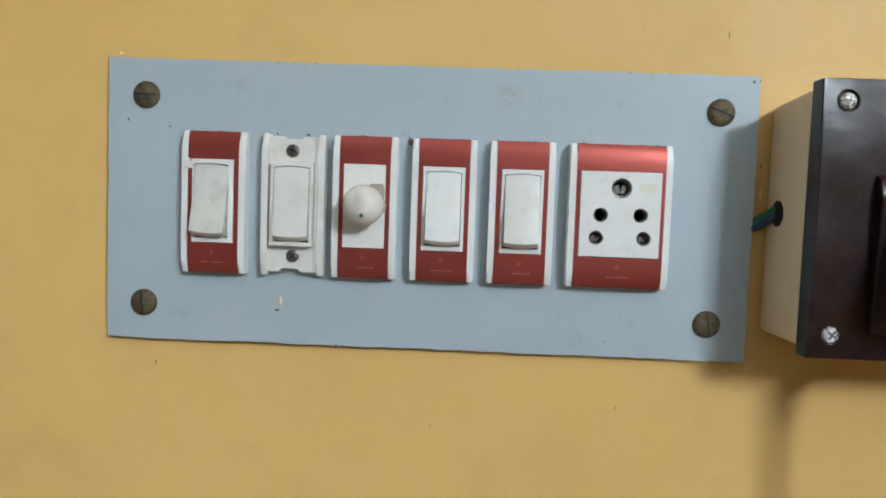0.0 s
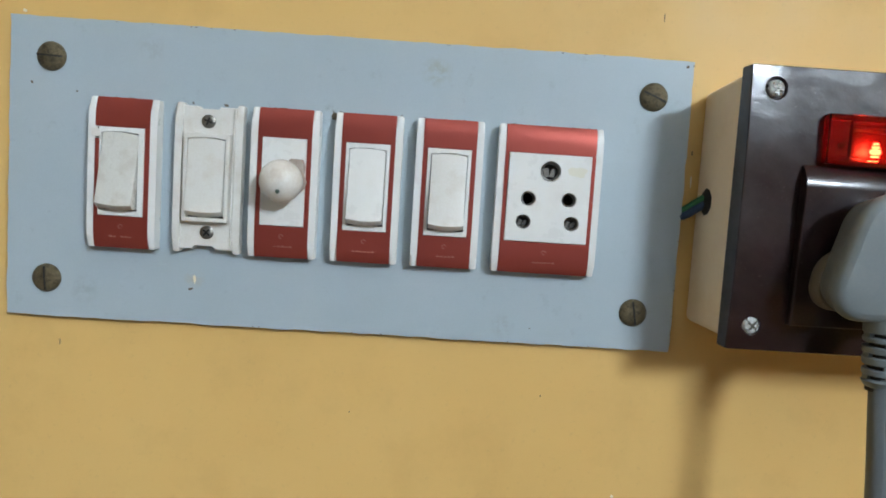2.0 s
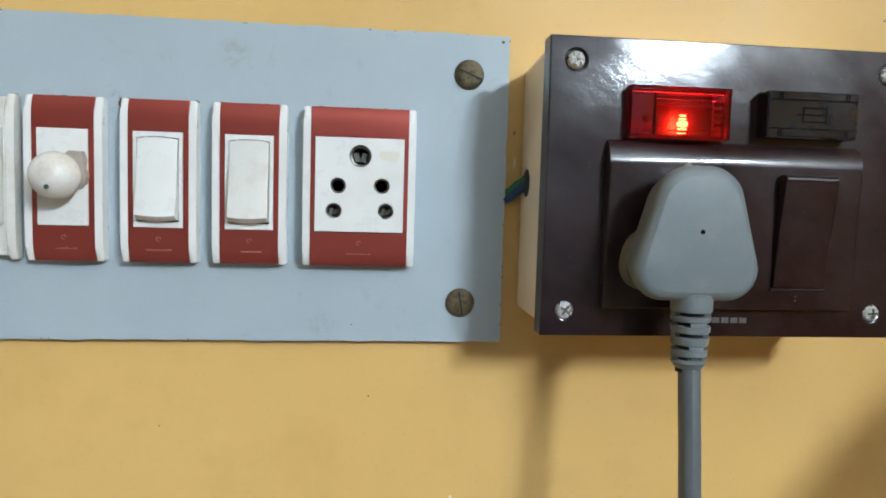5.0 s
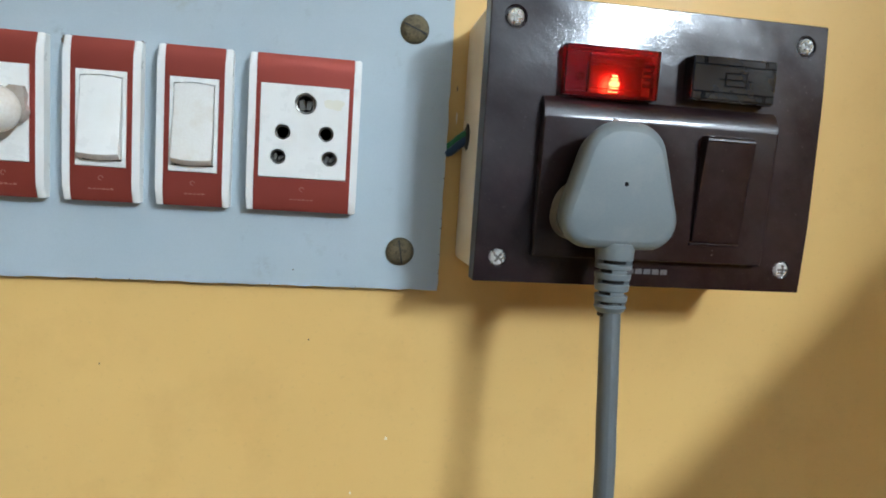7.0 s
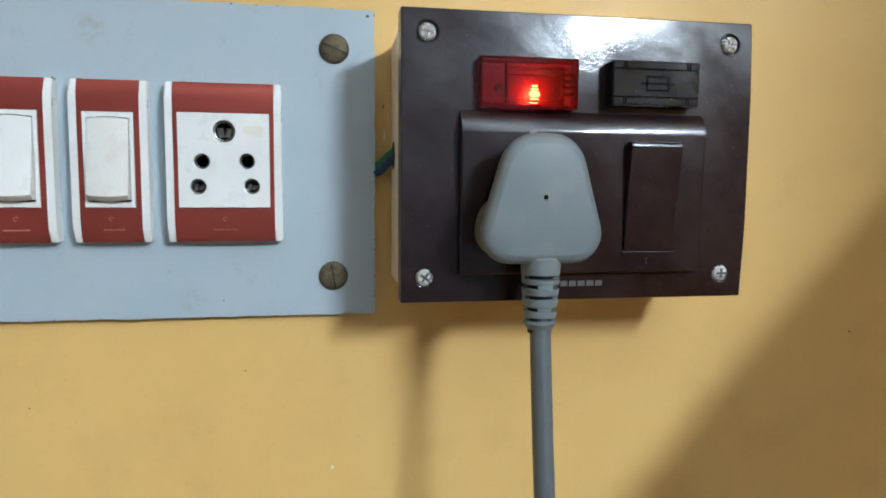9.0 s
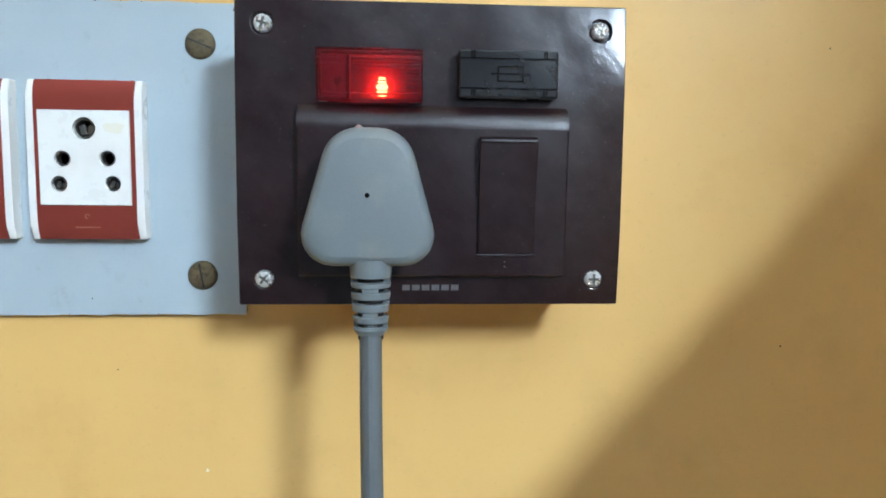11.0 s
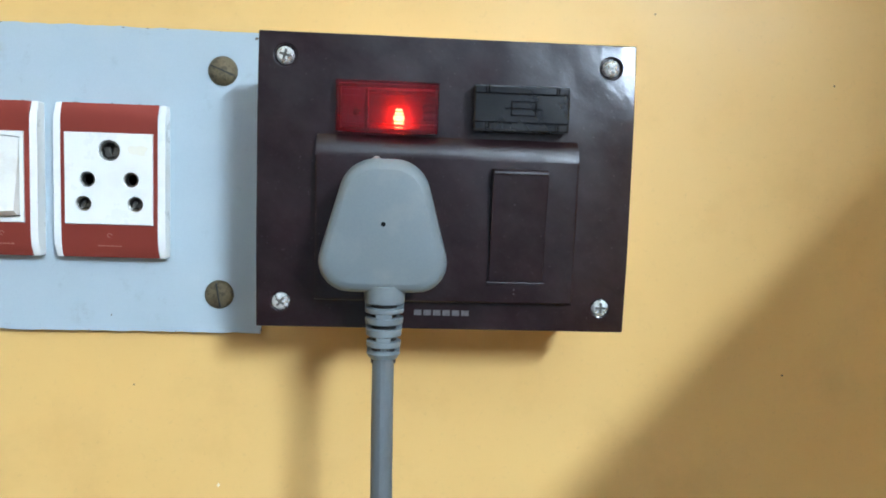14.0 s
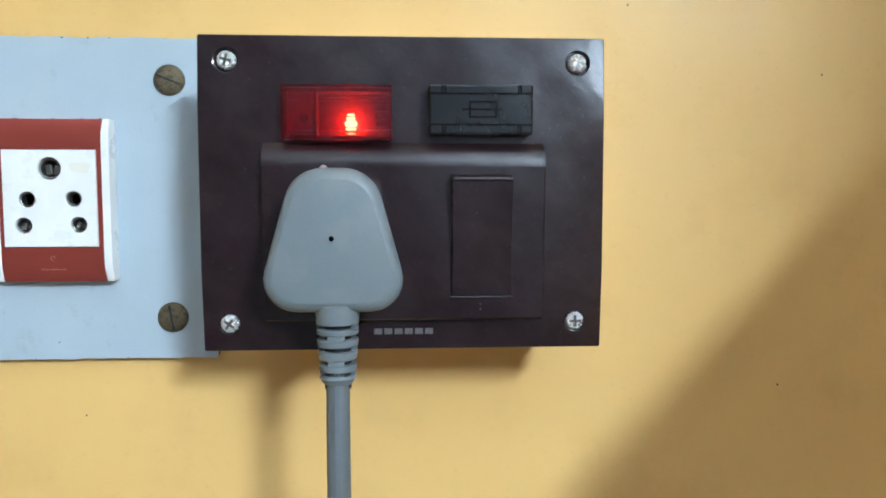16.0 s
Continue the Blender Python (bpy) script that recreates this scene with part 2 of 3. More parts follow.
def profile_x(points, x0, x1, r=0.0):
    """A closed outline of (y, z), drawn out along x."""
    bm = bmesh.new()
    a = [bm.verts.new((x0, y, z)) for y, z in points]
    b = [bm.verts.new((x1, y, z)) for y, z in points]
    n = len(points)
    fa, fb = bm.faces.new(a), bm.faces.new(b[::-1])
    for i in range(n):
        bm.faces.new((a[i], b[i], b[(i + 1) % n], a[(i + 1) % n]))
    if r:
        bmesh.ops.bevel(bm, geom=list(fa.edges) + list(fb.edges), offset=r, segments=2, affect="EDGES", profile=0.5)
    return bm


def turned(points, centre, axis="y", n=28):
    """A profile of (radius, way along the axis) turned round an axis through centre."""
    bm = bmesh.new()
    rings = []
    for r, d in points:
        ring = []
        for k in range(n):
            a = 2 * math.pi * k / n
            u, v = r * math.cos(a), r * math.sin(a)
            ring.append(bm.verts.new({"y": (u, d, v), "z": (u, v, d), "x": (d, u, v)}[axis]))
        rings.append(ring)
    for p, q in zip(rings, rings[1:]):
        for k in range(n):
            bm.faces.new((p[k], p[(k + 1) % n], q[(k + 1) % n], q[k]))
    bm.faces.new(rings[0])
    bm.faces.new(rings[-1][::-1])
    bmesh.ops.translate(bm, verts=bm.verts, vec=centre)
    return bm


def hose(points, radius, n=14):
    """A round cord along points."""
    bm = bmesh.new()
    rings = []
    pts = [Vector(p) for p in points]
    for i, p in enumerate(pts):
        way = (pts[min(i + 1, len(pts) - 1)] - pts[max(i - 1, 0)]).normalized()
        side = way.cross(Vector((0.3, 0.9, 0.2))).normalized()
        up = way.cross(side)
        rings.append([bm.verts.new(p + radius * (math.cos(2 * math.pi * k / n) * side + math.sin(2 * math.pi * k / n) * up)) for k in range(n)])
    for p, q in zip(rings, rings[1:]):
        for k in range(n):
            bm.faces.new((p[k], p[(k + 1) % n], q[(k + 1) % n], q[k]))
    bm.faces.new(rings[0])
    bm.faces.new(rings[-1][::-1])
    return bm


def bend(points, steps=8):
    """Points of a smooth curve through the given ones."""
    p = [Vector(points[0])] + [Vector(q) for q in points] + [Vector(points[-1])]
    out = []
    for i in range(1, len(p) - 2):
        for k in range(steps):
            t = k / steps
            out.append(0.5 * (2 * p[i] + (p[i + 1] - p[i - 1]) * t + (2 * p[i - 1] - 5 * p[i] + 4 * p[i + 1] - p[i + 2]) * t * t
                              + (3 * p[i] - p[i - 1] - 3 * p[i + 1] + p[i + 2]) * t ** 3))
    return out + [p[-2]]


def ring_points(x, z, r, n=24):
    return [(x + r * math.cos(2 * math.pi * k / n), z + r * math.sin(2 * math.pi * k / n)) for k in range(n)]


def rect_points(x0, x1, z0, z1, r=0.0, n=4):
    if not r:
        return [(x0, z0), (x1, z0), (x1, z1), (x0, z1)]
    out = []
    for cx, cz, a0 in ((x1 - r, z0 + r, -90), (x1 - r, z1 - r, 0), (x0 + r, z1 - r, 90), (x0 + r, z0 + r, 180)):
        for k in range(n + 1):
            a = radians(a0 + 90 * k / n)
            out.append((cx + r * math.cos(a), cz + r * math.sin(a)))
    return out


def pierced(outer, holes, y_back, y_front, rim=0.0):
    """A flat plate in x and z with holes through it; rim rounds its edges."""
    cu = bpy.data.curves.new("plate", "CURVE")
    cu.dimensions, cu.fill_mode = "2D", "BOTH"
    cu.extrude = (y_back - y_front) / 2 - rim
    cu.bevel_depth, cu.bevel_resolution = rim, 1
    cu.offset = -rim
    for outline in (outer, *holes):
        s = cu.splines.new("POLY")
        s.points.add(len(outline) - 1)
        for q, (x, z) in zip(s.points, outline):
            q.co = (x, z, 0, 1)
        s.use_cyclic_u = True
    ob = bpy.data.objects.new("plate", cu)
    me = bpy.data.meshes.new_from_object(ob)
    bm = bmesh.new()
    bm.from_mesh(me)
    bpy.data.objects.remove(ob)
    bpy.data.meshes.remove(me)
    bpy.data.curves.remove(cu)
    bmesh.ops.remove_doubles(bm, verts=bm.verts, dist=1e-6)
    mid = (y_back + y_front) / 2
    for v in bm.verts:
        v.co = (v.co.x, mid - v.co.z, v.co.y)
    return bm


def patch(name, x, z, w, h, y, material, parent, seed, label="", thick=0.0002, turn=0.0):
    """A small irregular stain or fleck lying on an upright face at depth y."""
    rnd = random.Random(seed)
    n = 14
    pts = []
    for k in range(n):
        a = 2 * math.pi * k / n
        s = rnd.uniform(0.55, 1.0)
        u, v = w / 2 * s * math.cos(a), h / 2 * s * math.sin(a)
        pts.append((x + u * math.cos(turn) - v * math.sin(turn), z + u * math.sin(turn) + v * math.cos(turn)))
    return part(name, prism(pts, y, y - thick), material, parent, label)


# ---- the room ----
WY = 0.004        # face of the wall that carries the board
XW, XE, YS, ZC = -1.8, 1.80, -3.3, 2.75


def wall(name, bm, material, label):
    return tagged(part(name, bm, material), label, "wall", kind="structure")


wall_n = wall("wall_north", box(XW, XE, WY, WY + 0.15, 0, ZC), WALL, "yellow distempered wall with faint stains and roller marks")
# Unseen closing walls, toned for the bounce and lid reflections they give.
wall("wall_east", box(XE, XE + 0.15, YS - 0.15, WY + 0.15, 0, ZC), OCHRE, "plain dull ochre painted side wall")
wall("wall_west", box(XW - 0.15, XW, YS - 0.15, WY + 0.15, 0, ZC), PLASTER, "plain dull brown-yellow painted side wall")
wall("wall_south", box(XW, XE, YS - 0.15, YS, 0, ZC), DIM, "plain dark slate painted rear wall")
# Two unseen walls added to block the tube: soft dimming, then a diagonal shadow.
wall("shadow_wall_tall", box(0.62, 0.74, -0.61, WY, 0, ZC, 0.004), WALL, "unseen plain yellow wall, added to dim the board wall's right side")
wall("shadow_wall_low", box(0.62, 0.74, -1.40, -0.61, 0, 1.553, 0.004), WALL, "unseen low plain yellow wall, added to cast a diagonal shadow")
tagged(part("floor", box(XW - 0.15, XE + 0.15, YS - 0.15, WY + 0.15, -0.1, 0), FLOOR), "grey cement floor", "floor", kind="structure")
tagged(part("ceiling", box(XW - 0.15, XE + 0.15, YS - 0.15, WY + 0.15, ZC, ZC + 0.1), CEIL), "plain white painted ceiling", "ceiling", kind="structure")

# flecks of paint and grime on the wall
for i, (x, z, w, h, m) in enumerate((
        (0.123, 1.164, 0.0016, 0.0020, SPECK), (0.1085, 1.139, 0.0012, 0.0015, SPECK), (-0.139, 1.3585, 0.0022, 0.0018, SPECK),
        (0.372, 1.216, 0.0013, 0.0011, GRIME), (0.004, 1.196, 0.0008, 0.0008, GRIME), (-0.122, 1.220, 0.0005, 0.0040, GRIME),
        (0.128, 1.374, 0.0005, 0.0042, GRIME), (0.1455, 1.306, 0.0009, 0.0060, SPECK), (0.1450, 1.318, 0.0007, 0.0025, GRIME),
        (0.0875, 1.208, 0.0009, 0.0009, GRIME), (0.3865, 1.345, 0.0010, 0.0010, GRIME), (0.305, 1.372, 0.0008, 0.0012, GRIME))):
    patch("paint_fleck", x, z, w, h, WY, m, wall_n, 40 + i)

# the lamp that lights the room: a tube hung from the ceiling
lamp = thing("tube_light", (TX, (TY0 + TY1) / 2, ZC), "hanging white batten with one lit glass tube", "lamp")
part("batten", box(TX - 0.016, TX + 0.016, TY1 - 0.02, TY0 + 0.02, TZ + 0.035, TZ + 0.065, 0.003), CEIL, lamp)
part("tube", turned([(0.018, TY1 + 0.01), (0.018, TY0 - 0.01)], (TX, 0, TZ), "y", 16), GLOW, lamp, "lit white glass tube")
for yy in (TY0, TY1):
    part("end_cap", box(TX - 0.02, TX + 0.02, yy - 0.012, yy + 0.012, TZ - 0.02, TZ + 0.037, 0.003), CEIL, lamp)
    part("hanging_rod", turned([(0.004, TZ + 0.06), (0.004, ZC)], (TX, yy, 0), "z", 10), CEIL, lamp)

# ---- the switch board ----
BX0, BX1, BZ0, BZ1 = -0.1425, 0.1412, 1.2318, 1.3560
rnd = random.Random(5)


def chipped(x0, x1, z0, z1, step=0.004, bite=0.00028):
    pts = []
    for (ax, az), (bx, bz) in zip(((x0, z0), (x1, z0), (x1, z1), (x0, z1)), ((x1, z0), (x1, z1), (x0, z1), (x0, z0))):
        n = int(max(abs(bx - ax), abs(bz - az)) / step)
        for k in range(n):
            t = k / n
            pts.append((ax + (bx - ax) * t + rnd.uniform(-bite, bite), az + (bz - az) * t + rnd.uniform(-bite, bite)))
    return pts


board = thing("switch_board", (0, WY, 1.294), "blue-grey laminate switch board screwed to the yellow wall", "switch board")
part("backing", box(BX0 + 0.0004, BX1 - 0.0004, 0.0008, WY, BZ0 + 0.0004, BZ1 - 0.0004), EDGE, board, "raw brown board edge")
part("laminate_sheet", prism(chipped(BX0, BX1, BZ0, BZ1), 0.0008, 0.0, 0.0002, 1), BOARD, board)


def slotted_screw(x, z, angle, parent):
    """A domed brass screw with a slot."""
    r = 0.0057
    s = part("screw", turned([(r * 1.05, 0.0), (r * 1.05, -0.0004), (r, -0.0010), (r * 0.86, -0.0017), (r * 0.55, -0.0022), (0.0004, -0.0024)], (x, 0, z)), BRASS, parent,
             "tarnished brass slotted screw")
    # The slot is a proud dark bar, coloured as its shade.
    bm = box(-r * 0.88, r * 0.88, -0.00262, -0.0013, -0.00030, 0.00030)
    bmesh.ops.rotate(bm, verts=bm.verts, cent=(0, 0, 0), matrix=Matrix.Rotation(radians(angle), 3, "Y"))
    bmesh.ops.translate(bm, verts=bm.verts, vec=(x, 0, z))
    part("slot", bm, DARK, s)


for x, z, a in ((-0.1255, 1.340, 2), (0.125, 1.340, 22), (0.124, 1.248, 80), (-0.1258, 1.248, 86)):
    slotted_screw(x, z, a, board)
for i, (x, z, w, h, m, tr) in enumerate(((-0.0082, 1.3232, 0.0034, 0.0046, GRIME, 0.2), (-0.1335, 1.3290, 0.0014, 0.0014, GRIME, 0), (-0.0655, 1.2468, 0.0028, 0.0012, GRIME, 0.2),
                                         (-0.064, 1.2510, 0.0016, 0.0050, SPECK, 0.1), (-0.115, 1.3265, 0.0010, 0.0010, GRIME, 0), (0.1385, 1.3535, 0.0018, 0.0014, GRIME, 0.4),
                                         (0.080, 1.2385, 0.0008, 0.0008, GRIME, 0))):
    patch("stain", x, z, w, h, 0.0, m, board, 70 + i, thick=0.00012, turn=tr)

# ---- modules in the board ----
MZ0, MZ1 = 1.2630, 1.3245
ZM = (MZ0 + MZ1) / 2


def arch(z, lift=0.0, crown=0.0019, face=0.0053):
    """Depth of the bowed cover at height z."""
    t = (z - ZM) / ((MZ1 - MZ0) / 2)
    return -(face + crown * (1 - abs(t) ** 9.0) + lift)


def cover_outline(z0, z1, back, lift=0.0, n=26):
    pts = [(back, z0)]
    pts += [(arch(z0 + (z1 - z0) * k / n, lift), z0 + (z1 - z0) * k / n) for k in range(n + 1)]
    return pts + [(back, z1)]


def frame_rails(x0, x1, parent, rail=0.0030):
    """The white base with a raised rail along each side."""
    part("base", box(x0 + 0.0008, x1 - 0.0008, -0.0036, 0.0, MZ0 + 0.0006, MZ1 - 0.0006, 0.0003, 1), IVORY, parent)
    for a, b in ((x0, x0 + rail), (x1 - rail, x1)):
        part("side_rail", profile_x(cover_outline(MZ0, MZ1, 0.0, -0.0003), a, b, 0.0007), WHITE, parent, "white side rail")


def ring_mark(x, z, r, y, w=0.00022, n=20):
    bm = bmesh.new()
    for k in range(n - 4):
        a, b = 2 * math.pi * k / n, 2 * math.pi * (k + 1) / n
        q = []
        for ang, rr in ((a, r - w), (b, r - w), (b, r + w), (a, r + w)):
            q.append(bm.verts.new((x + rr * math.cos(ang), y, z + rr * math.sin(ang))))
        bm.faces.new(q)
    bmesh.ops.remove_doubles(bm, verts=bm.verts, dist=1e-7)
    bmesh.ops.solidify(bm, geom=bm.faces[:], thickness=0.0001)
    return bm


def red_cover(x0, x1, wx0, wx1, wz0, wz1, parent, broken=False):
    """A bowed copper-red cover with a window for the switch, and its small embossed mark."""
    c = part("cover", profile_x(cover_outline(wz1, MZ1, -0.003), x0, x1, 0.0003), RED, parent, "copper-red bowed cover")
    part("cover_strip", profile_x(cover_outline(MZ0, wz0, -0.003), x0, x1, 0.0003), RED, c)
    left_top = wz1 - 0.0050 if broken else wz1
    part("cover_strip", profile_x(cover_outline(wz0, left_top, -0.003), x0, wx0), RED, c)
    part("cover_strip", profile_x(cover_outline(wz0, wz1, -0.003), wx1, x1), RED, c)
    xm, zl = (x0 + x1) / 2, MZ0 + 0.0048
    rr = random.Random(int(xm * 1e5))
    y = arch(zl + 0.0035, 0.00006)
    part("mark", ring_mark(xm, zl + 0.0042, 0.0008, y, 0.00016), REDMARK, c)
    y = arch(zl, 0.00008)
    w = 0.0016
    for k in range(6):
        if rr.random() < 0.9:
            part("mark", box(xm - 4.8e-3 + k * w + 0.0002, xm - 4.8e-3 + (k + 1) * w - 0.00025, y - 0.00006, y + 0.0003, zl - 0.0003, zl + rr.uniform(0.00002, 0.0004)), REDMARK, c)
    return c


def rocker(xm, zm, w, h, y_in, y_out, material, parent, bottom_out=True, twist=0.0, label=""):
    """A rocker with a bowed face and arched ends, tipped so that one end stands out."""
    bm = bmesh.new()
    nx, nz = 10, 20
    grid = []
    for i in range(nx + 1):
        row = []
        u = -1 + 2 * i / nx
        for k in range(nz + 1):
            v = -1 + 2 * k / nz
            z = v * (h / 2) * (1 - 0.045 * u * u) + (0.0)
            t = (1 - v) / 2 if bottom_out else (1 + v) / 2
            y = y_in + (y_out - y_in) * t ** 1.25 + 0.0005 * u * u
            if bottom_out and v < -0.9:
                y += (-0.9 - v) / 0.1 * 0.0026
                z -= (-0.9 - v) / 0.1 * 0.0004
            row.append(bm.verts.new((u * w / 2, y, z)))
        grid.append(row)
    for i in range(nx):
        for k in range(nz):
            bm.faces.new((grid[i][k], grid[i + 1][k], grid[i + 1][k + 1], grid[i][k + 1]))
    rim = [e for e in bm.edges if len(e.link_faces) == 1]
    ext = bmesh.ops.extrude_edge_only(bm, edges=rim)["geom"]
    for v in ext:
        if isinstance(v, bmesh.types.BMVert):
            v.co.y = -0.0045
    bmesh.ops.holes_fill(bm, edges=[e for e in bm.edges if len(e.link_faces) == 1])
    if twist:
        bmesh.ops.rotate(bm, verts=bm.verts, cent=(0, 0, 0), matrix=Matrix.Rotation(radians(twist), 3, "Y"))
    bmesh.ops.translate(bm, verts=bm.verts, vec=(xm, 0, zm))
    return part("rocker", bm, material, parent, label, smooth=40)


HALF = 0.0139


def rocker_hole(xm, zm, w, h, gap=0.00028, foot=0.0006):
    """The opening round a rocker: its head follows the rocker's arched end."""
    a, n = w / 2 + gap, 10
    pts = [(xm - a, zm - h / 2 - foot), (xm + a, zm - h / 2 - foot)]
    return pts + [(xm + a * (1 - 2 * k / n), zm + (h / 2) * (1 - 0.045 * (1 - 2 * k / n) ** 2) + gap) for k in range(n + 1)]



def switch(xm, label, twist=0.0, broken=False, shift=0.0, material=WHITE):
    t = thing("light_switch", (xm, 0, ZM), label, "switch", "switches on the board")
    x0, x1 = xm - HALF, xm + HALF
    frame_rails(x0, x1, t)
    red_cover(x0 + 0.0029, x1 - 0.0029, xm - 0.0091, xm + 0.0091, 1.2762, 1.3125, t, broken)
    plate = part("insert", pierced(rect_points(xm - 0.0090, xm + 0.0090, 1.2764, 1.3123), [rocker_hole(xm + shift, 1.2947, 0.0146, 0.0312)], -0.003, -0.0080, 0.0002), WHITE, t, "white insert")
    # Near-black sheet paints the shade in the gap round the rocker.
    part("well", box(xm - 0.0086, xm + 0.0086, -0.0042, -0.0034, 1.2770, 1.3118), DARK, plate)
    rocker(xm + shift, 1.2947, 0.0146, 0.0312, -0.0084, -0.0128, material, t, True, twist)
    return t


s1 = switch(-0.0928, "white rocker switch, crooked in a broken copper-red cover", 2.4, True, -0.0008, GREASY)
patch("broken_edge", -0.1032, 1.3100, 0.0052, 0.0052, -0.0078, IVORY, s1, 9, "chipped white plastic", 0.0003)
switch(0.0071, "white rocker switch in a copper-red cover")
switch(0.0406, "white rocker switch with brown smudges in a copper-red cover", material=IVORY)

# a switch without its cover
xm = -0.0583
bare = thing("light_switch", (xm, 0, ZM), "bare white rocker switch, its cover missing and screws showing", "switch", "switches on the board")
ws = 0.0120
out = [(xm - ws, MZ0 + 0.0014), (xm - 0.0055, MZ0 + 0.0014), (xm - 0.0050, MZ0 + 0.0034), (xm + 0.0030, MZ0 + 0.0034), (xm + 0.0036, MZ0 + 0.0014), (xm + ws, MZ0 + 0.0014),
       (xm + ws, MZ1 - 0.0012), (xm + 0.0040, MZ1 - 0.0012), (xm + 0.0034, MZ1 - 0.0026), (xm - 0.0044, MZ1 - 0.0026), (xm - 0.0050, MZ1 - 0.0012), (xm - ws, MZ1 - 0.0012)]
part("base", prism(out, 0.0, -0.0048, 0.0004, 2), IVORY, bare, "bare white base plate with notches")
for a, b in ((xm - 0.0138, xm - 0.0108), (xm + 0.0108, xm + 0.0138)):
    part("side_rail", profile_x(cover_outline(MZ0, MZ1, 0.0, -0.0010), a, b, 0.0007), IVORY, bare, "white side rail")
    if a > xm:
        part("side_rail", box(a - 0.0011, a - 0.0003, -0.0058, -0.004, MZ0 + 0.002, MZ1 - 0.002, 0.0002, 1), IVORY, bare)
plate = part("insert", pierced(rect_points(xm - 0.0092, xm + 0.0092, 1.2760, 1.3122, 0.0006), [rocker_hole(xm, 1.2943, 0.0149, 0.0318)], -0.003, -0.0088, 0.0003), IVORY, bare, "white insert")
# Same near-black backing for this rocker's shaded gap.
part("well", box(xm - 0.0086, xm + 0.0086, -0.0052, -0.0044, 1.2770, 1.3118), DARK, plate)
rocker(xm, 1.2943, 0.0149, 0.0318, -0.0090, -0.0114, IVORY, bare, True)


def cross_screw(x, y, z, r, material, parent, label, turn=20, deep=0.0012, slot=None):
    s = part("screw", turned([(r, 0.0), (r, -deep * 0.55), (r * 0.82, -deep * 0.85), (r * 0.4, -deep), (0.0002, -deep * 1.02)], (x, y, z), n=20), material, parent, label)
    # Two proud bars, darker than the head, draw the shade of the cross slot.
    for a in (turn, turn + 90):
        bm = box(-r * 0.62, r * 0.62, -deep * 1.12, -deep * 0.6, -r * 0.13, r * 0.13)
        bmesh.ops.rotate(bm, verts=bm.verts, cent=(0, 0, 0), matrix=Matrix.Rotation(radians(a), 3, "Y"))
        bmesh.ops.translate(bm, verts=bm.verts, vec=(x, y, z))
        part("cross_slot", bm, slot or DARK, s)
    return s


cross_screw(-0.0588, -0.0048, 1.3172, 0.0028, GREYSTEEL, bare, "dull steel cross-head screw")
cross_screw(-0.0580, -0.0048, 1.2716, 0.0028, GREYSTEEL, bare, "dull steel cross-head screw", 40)

# fan regulator with a round knob
xm = -0.0270
reg = thing("fan_regulator", (xm, 0, ZM), "fan regulator with a grimy round white knob in a copper-red cover", "regulator")
frame_rails(xm - HALF, xm + HALF, reg)
red_cover(xm - HALF + 0.0029, xm + HALF - 0.0029, xm - 0.0091, xm + 0.0091, 1.2762, 1.3125, reg)
part("insert", box(xm - 0.0090, xm + 0.0090, -0.0079, -0.003, 1.2764, 1.3123, 0.0002, 1), WHITE, reg, "white insert")
kx, kz, kr = -0.0260, 1.2948, 0.0086
ball = [(0.0046, -0.0075), (0.0046, -0.0092)] + [(kr * math.cos(radians(a)), -0.0163 - kr * 0.94 * math.sin(radians(a))) for a in range(-54, 90, 9)] + [(0.0001, -0.0163 - kr * 0.94)]
knob = part("knob", turned(ball, (kx, 0, kz), n=40), KNOBWHITE, reg, "grimy white ball knob")
part("pointer_dot", turned([(0.0009, 0.0), (0.0008, -0.0003), (0.0001, -0.0004)], (kx + 0.0004, -0.0238, kz - 0.0042), n=14), GREENDOT, knob, "small green dot")
sk = [(kx + 0.0010, kz + 0.0080), (kx + 0.0026, kz + 0.0094), (kx + 0.0044, kz + 0.0089), (kx + 0.0070, kz + 0.0092), (kx + 0.0080, kz + 0.0062), (kx + 0.0076, kz + 0.0030), (kx + 0.0088, kz + 0.0002), (kx + 0.0080, kz - 0.0026), (kx + 0.0060, kz - 0.0046),
      (kx + 0.0036, kz - 0.0030), (kx + 0.0036, kz + 0.0030)]
# Skirt is darker and browner than the knob.
part("skirt", prism(sk, -0.0078, -0.0112, 0.0004, 2), surface("dull_brownish_plastic", (0.42, 0.36, 0.31), (0.25, 0.19, 0.14), 0.45, blotch=200, amount=0.7), knob, "jagged broken knob skirt")

# five-hole socket
xm = 0.0824
sock = thing("power_socket", (xm, 0, ZM), "white five-hole socket in a copper-red cover on the board", "socket")
hw = 0.0217
frame_rails(xm - hw, xm + hw, sock)
red_cover(xm - hw + 0.0029, xm + hw - 0.0029, xm - 0.0172, xm + 0.0172, 1.2762, 1.3130, sock)
HOLES = ((0.0826, 1.3058, 0.0042), (0.0741, 1.2942, 0.0030), (0.0910, 1.2944, 0.0030), (0.0726, 1.2845, 0.0030), (0.0927, 1.2847, 0.0030))
face = part("socket_face", pierced(rect_points(xm - 0.0171, xm + 0.0171, 1.2764, 1.3128), [ring_points(x, z, r) for x, z, r in HOLES], -0.0032, -0.0080, 0.0003), WHITE, sock, "white pierced face")
# Near-black backing stands for the shade deep in the holes.
part("well", box(xm - 0.0168, xm + 0.0168, -0.0036, -0.0030, 1.2767, 1.3125), DARK, face)
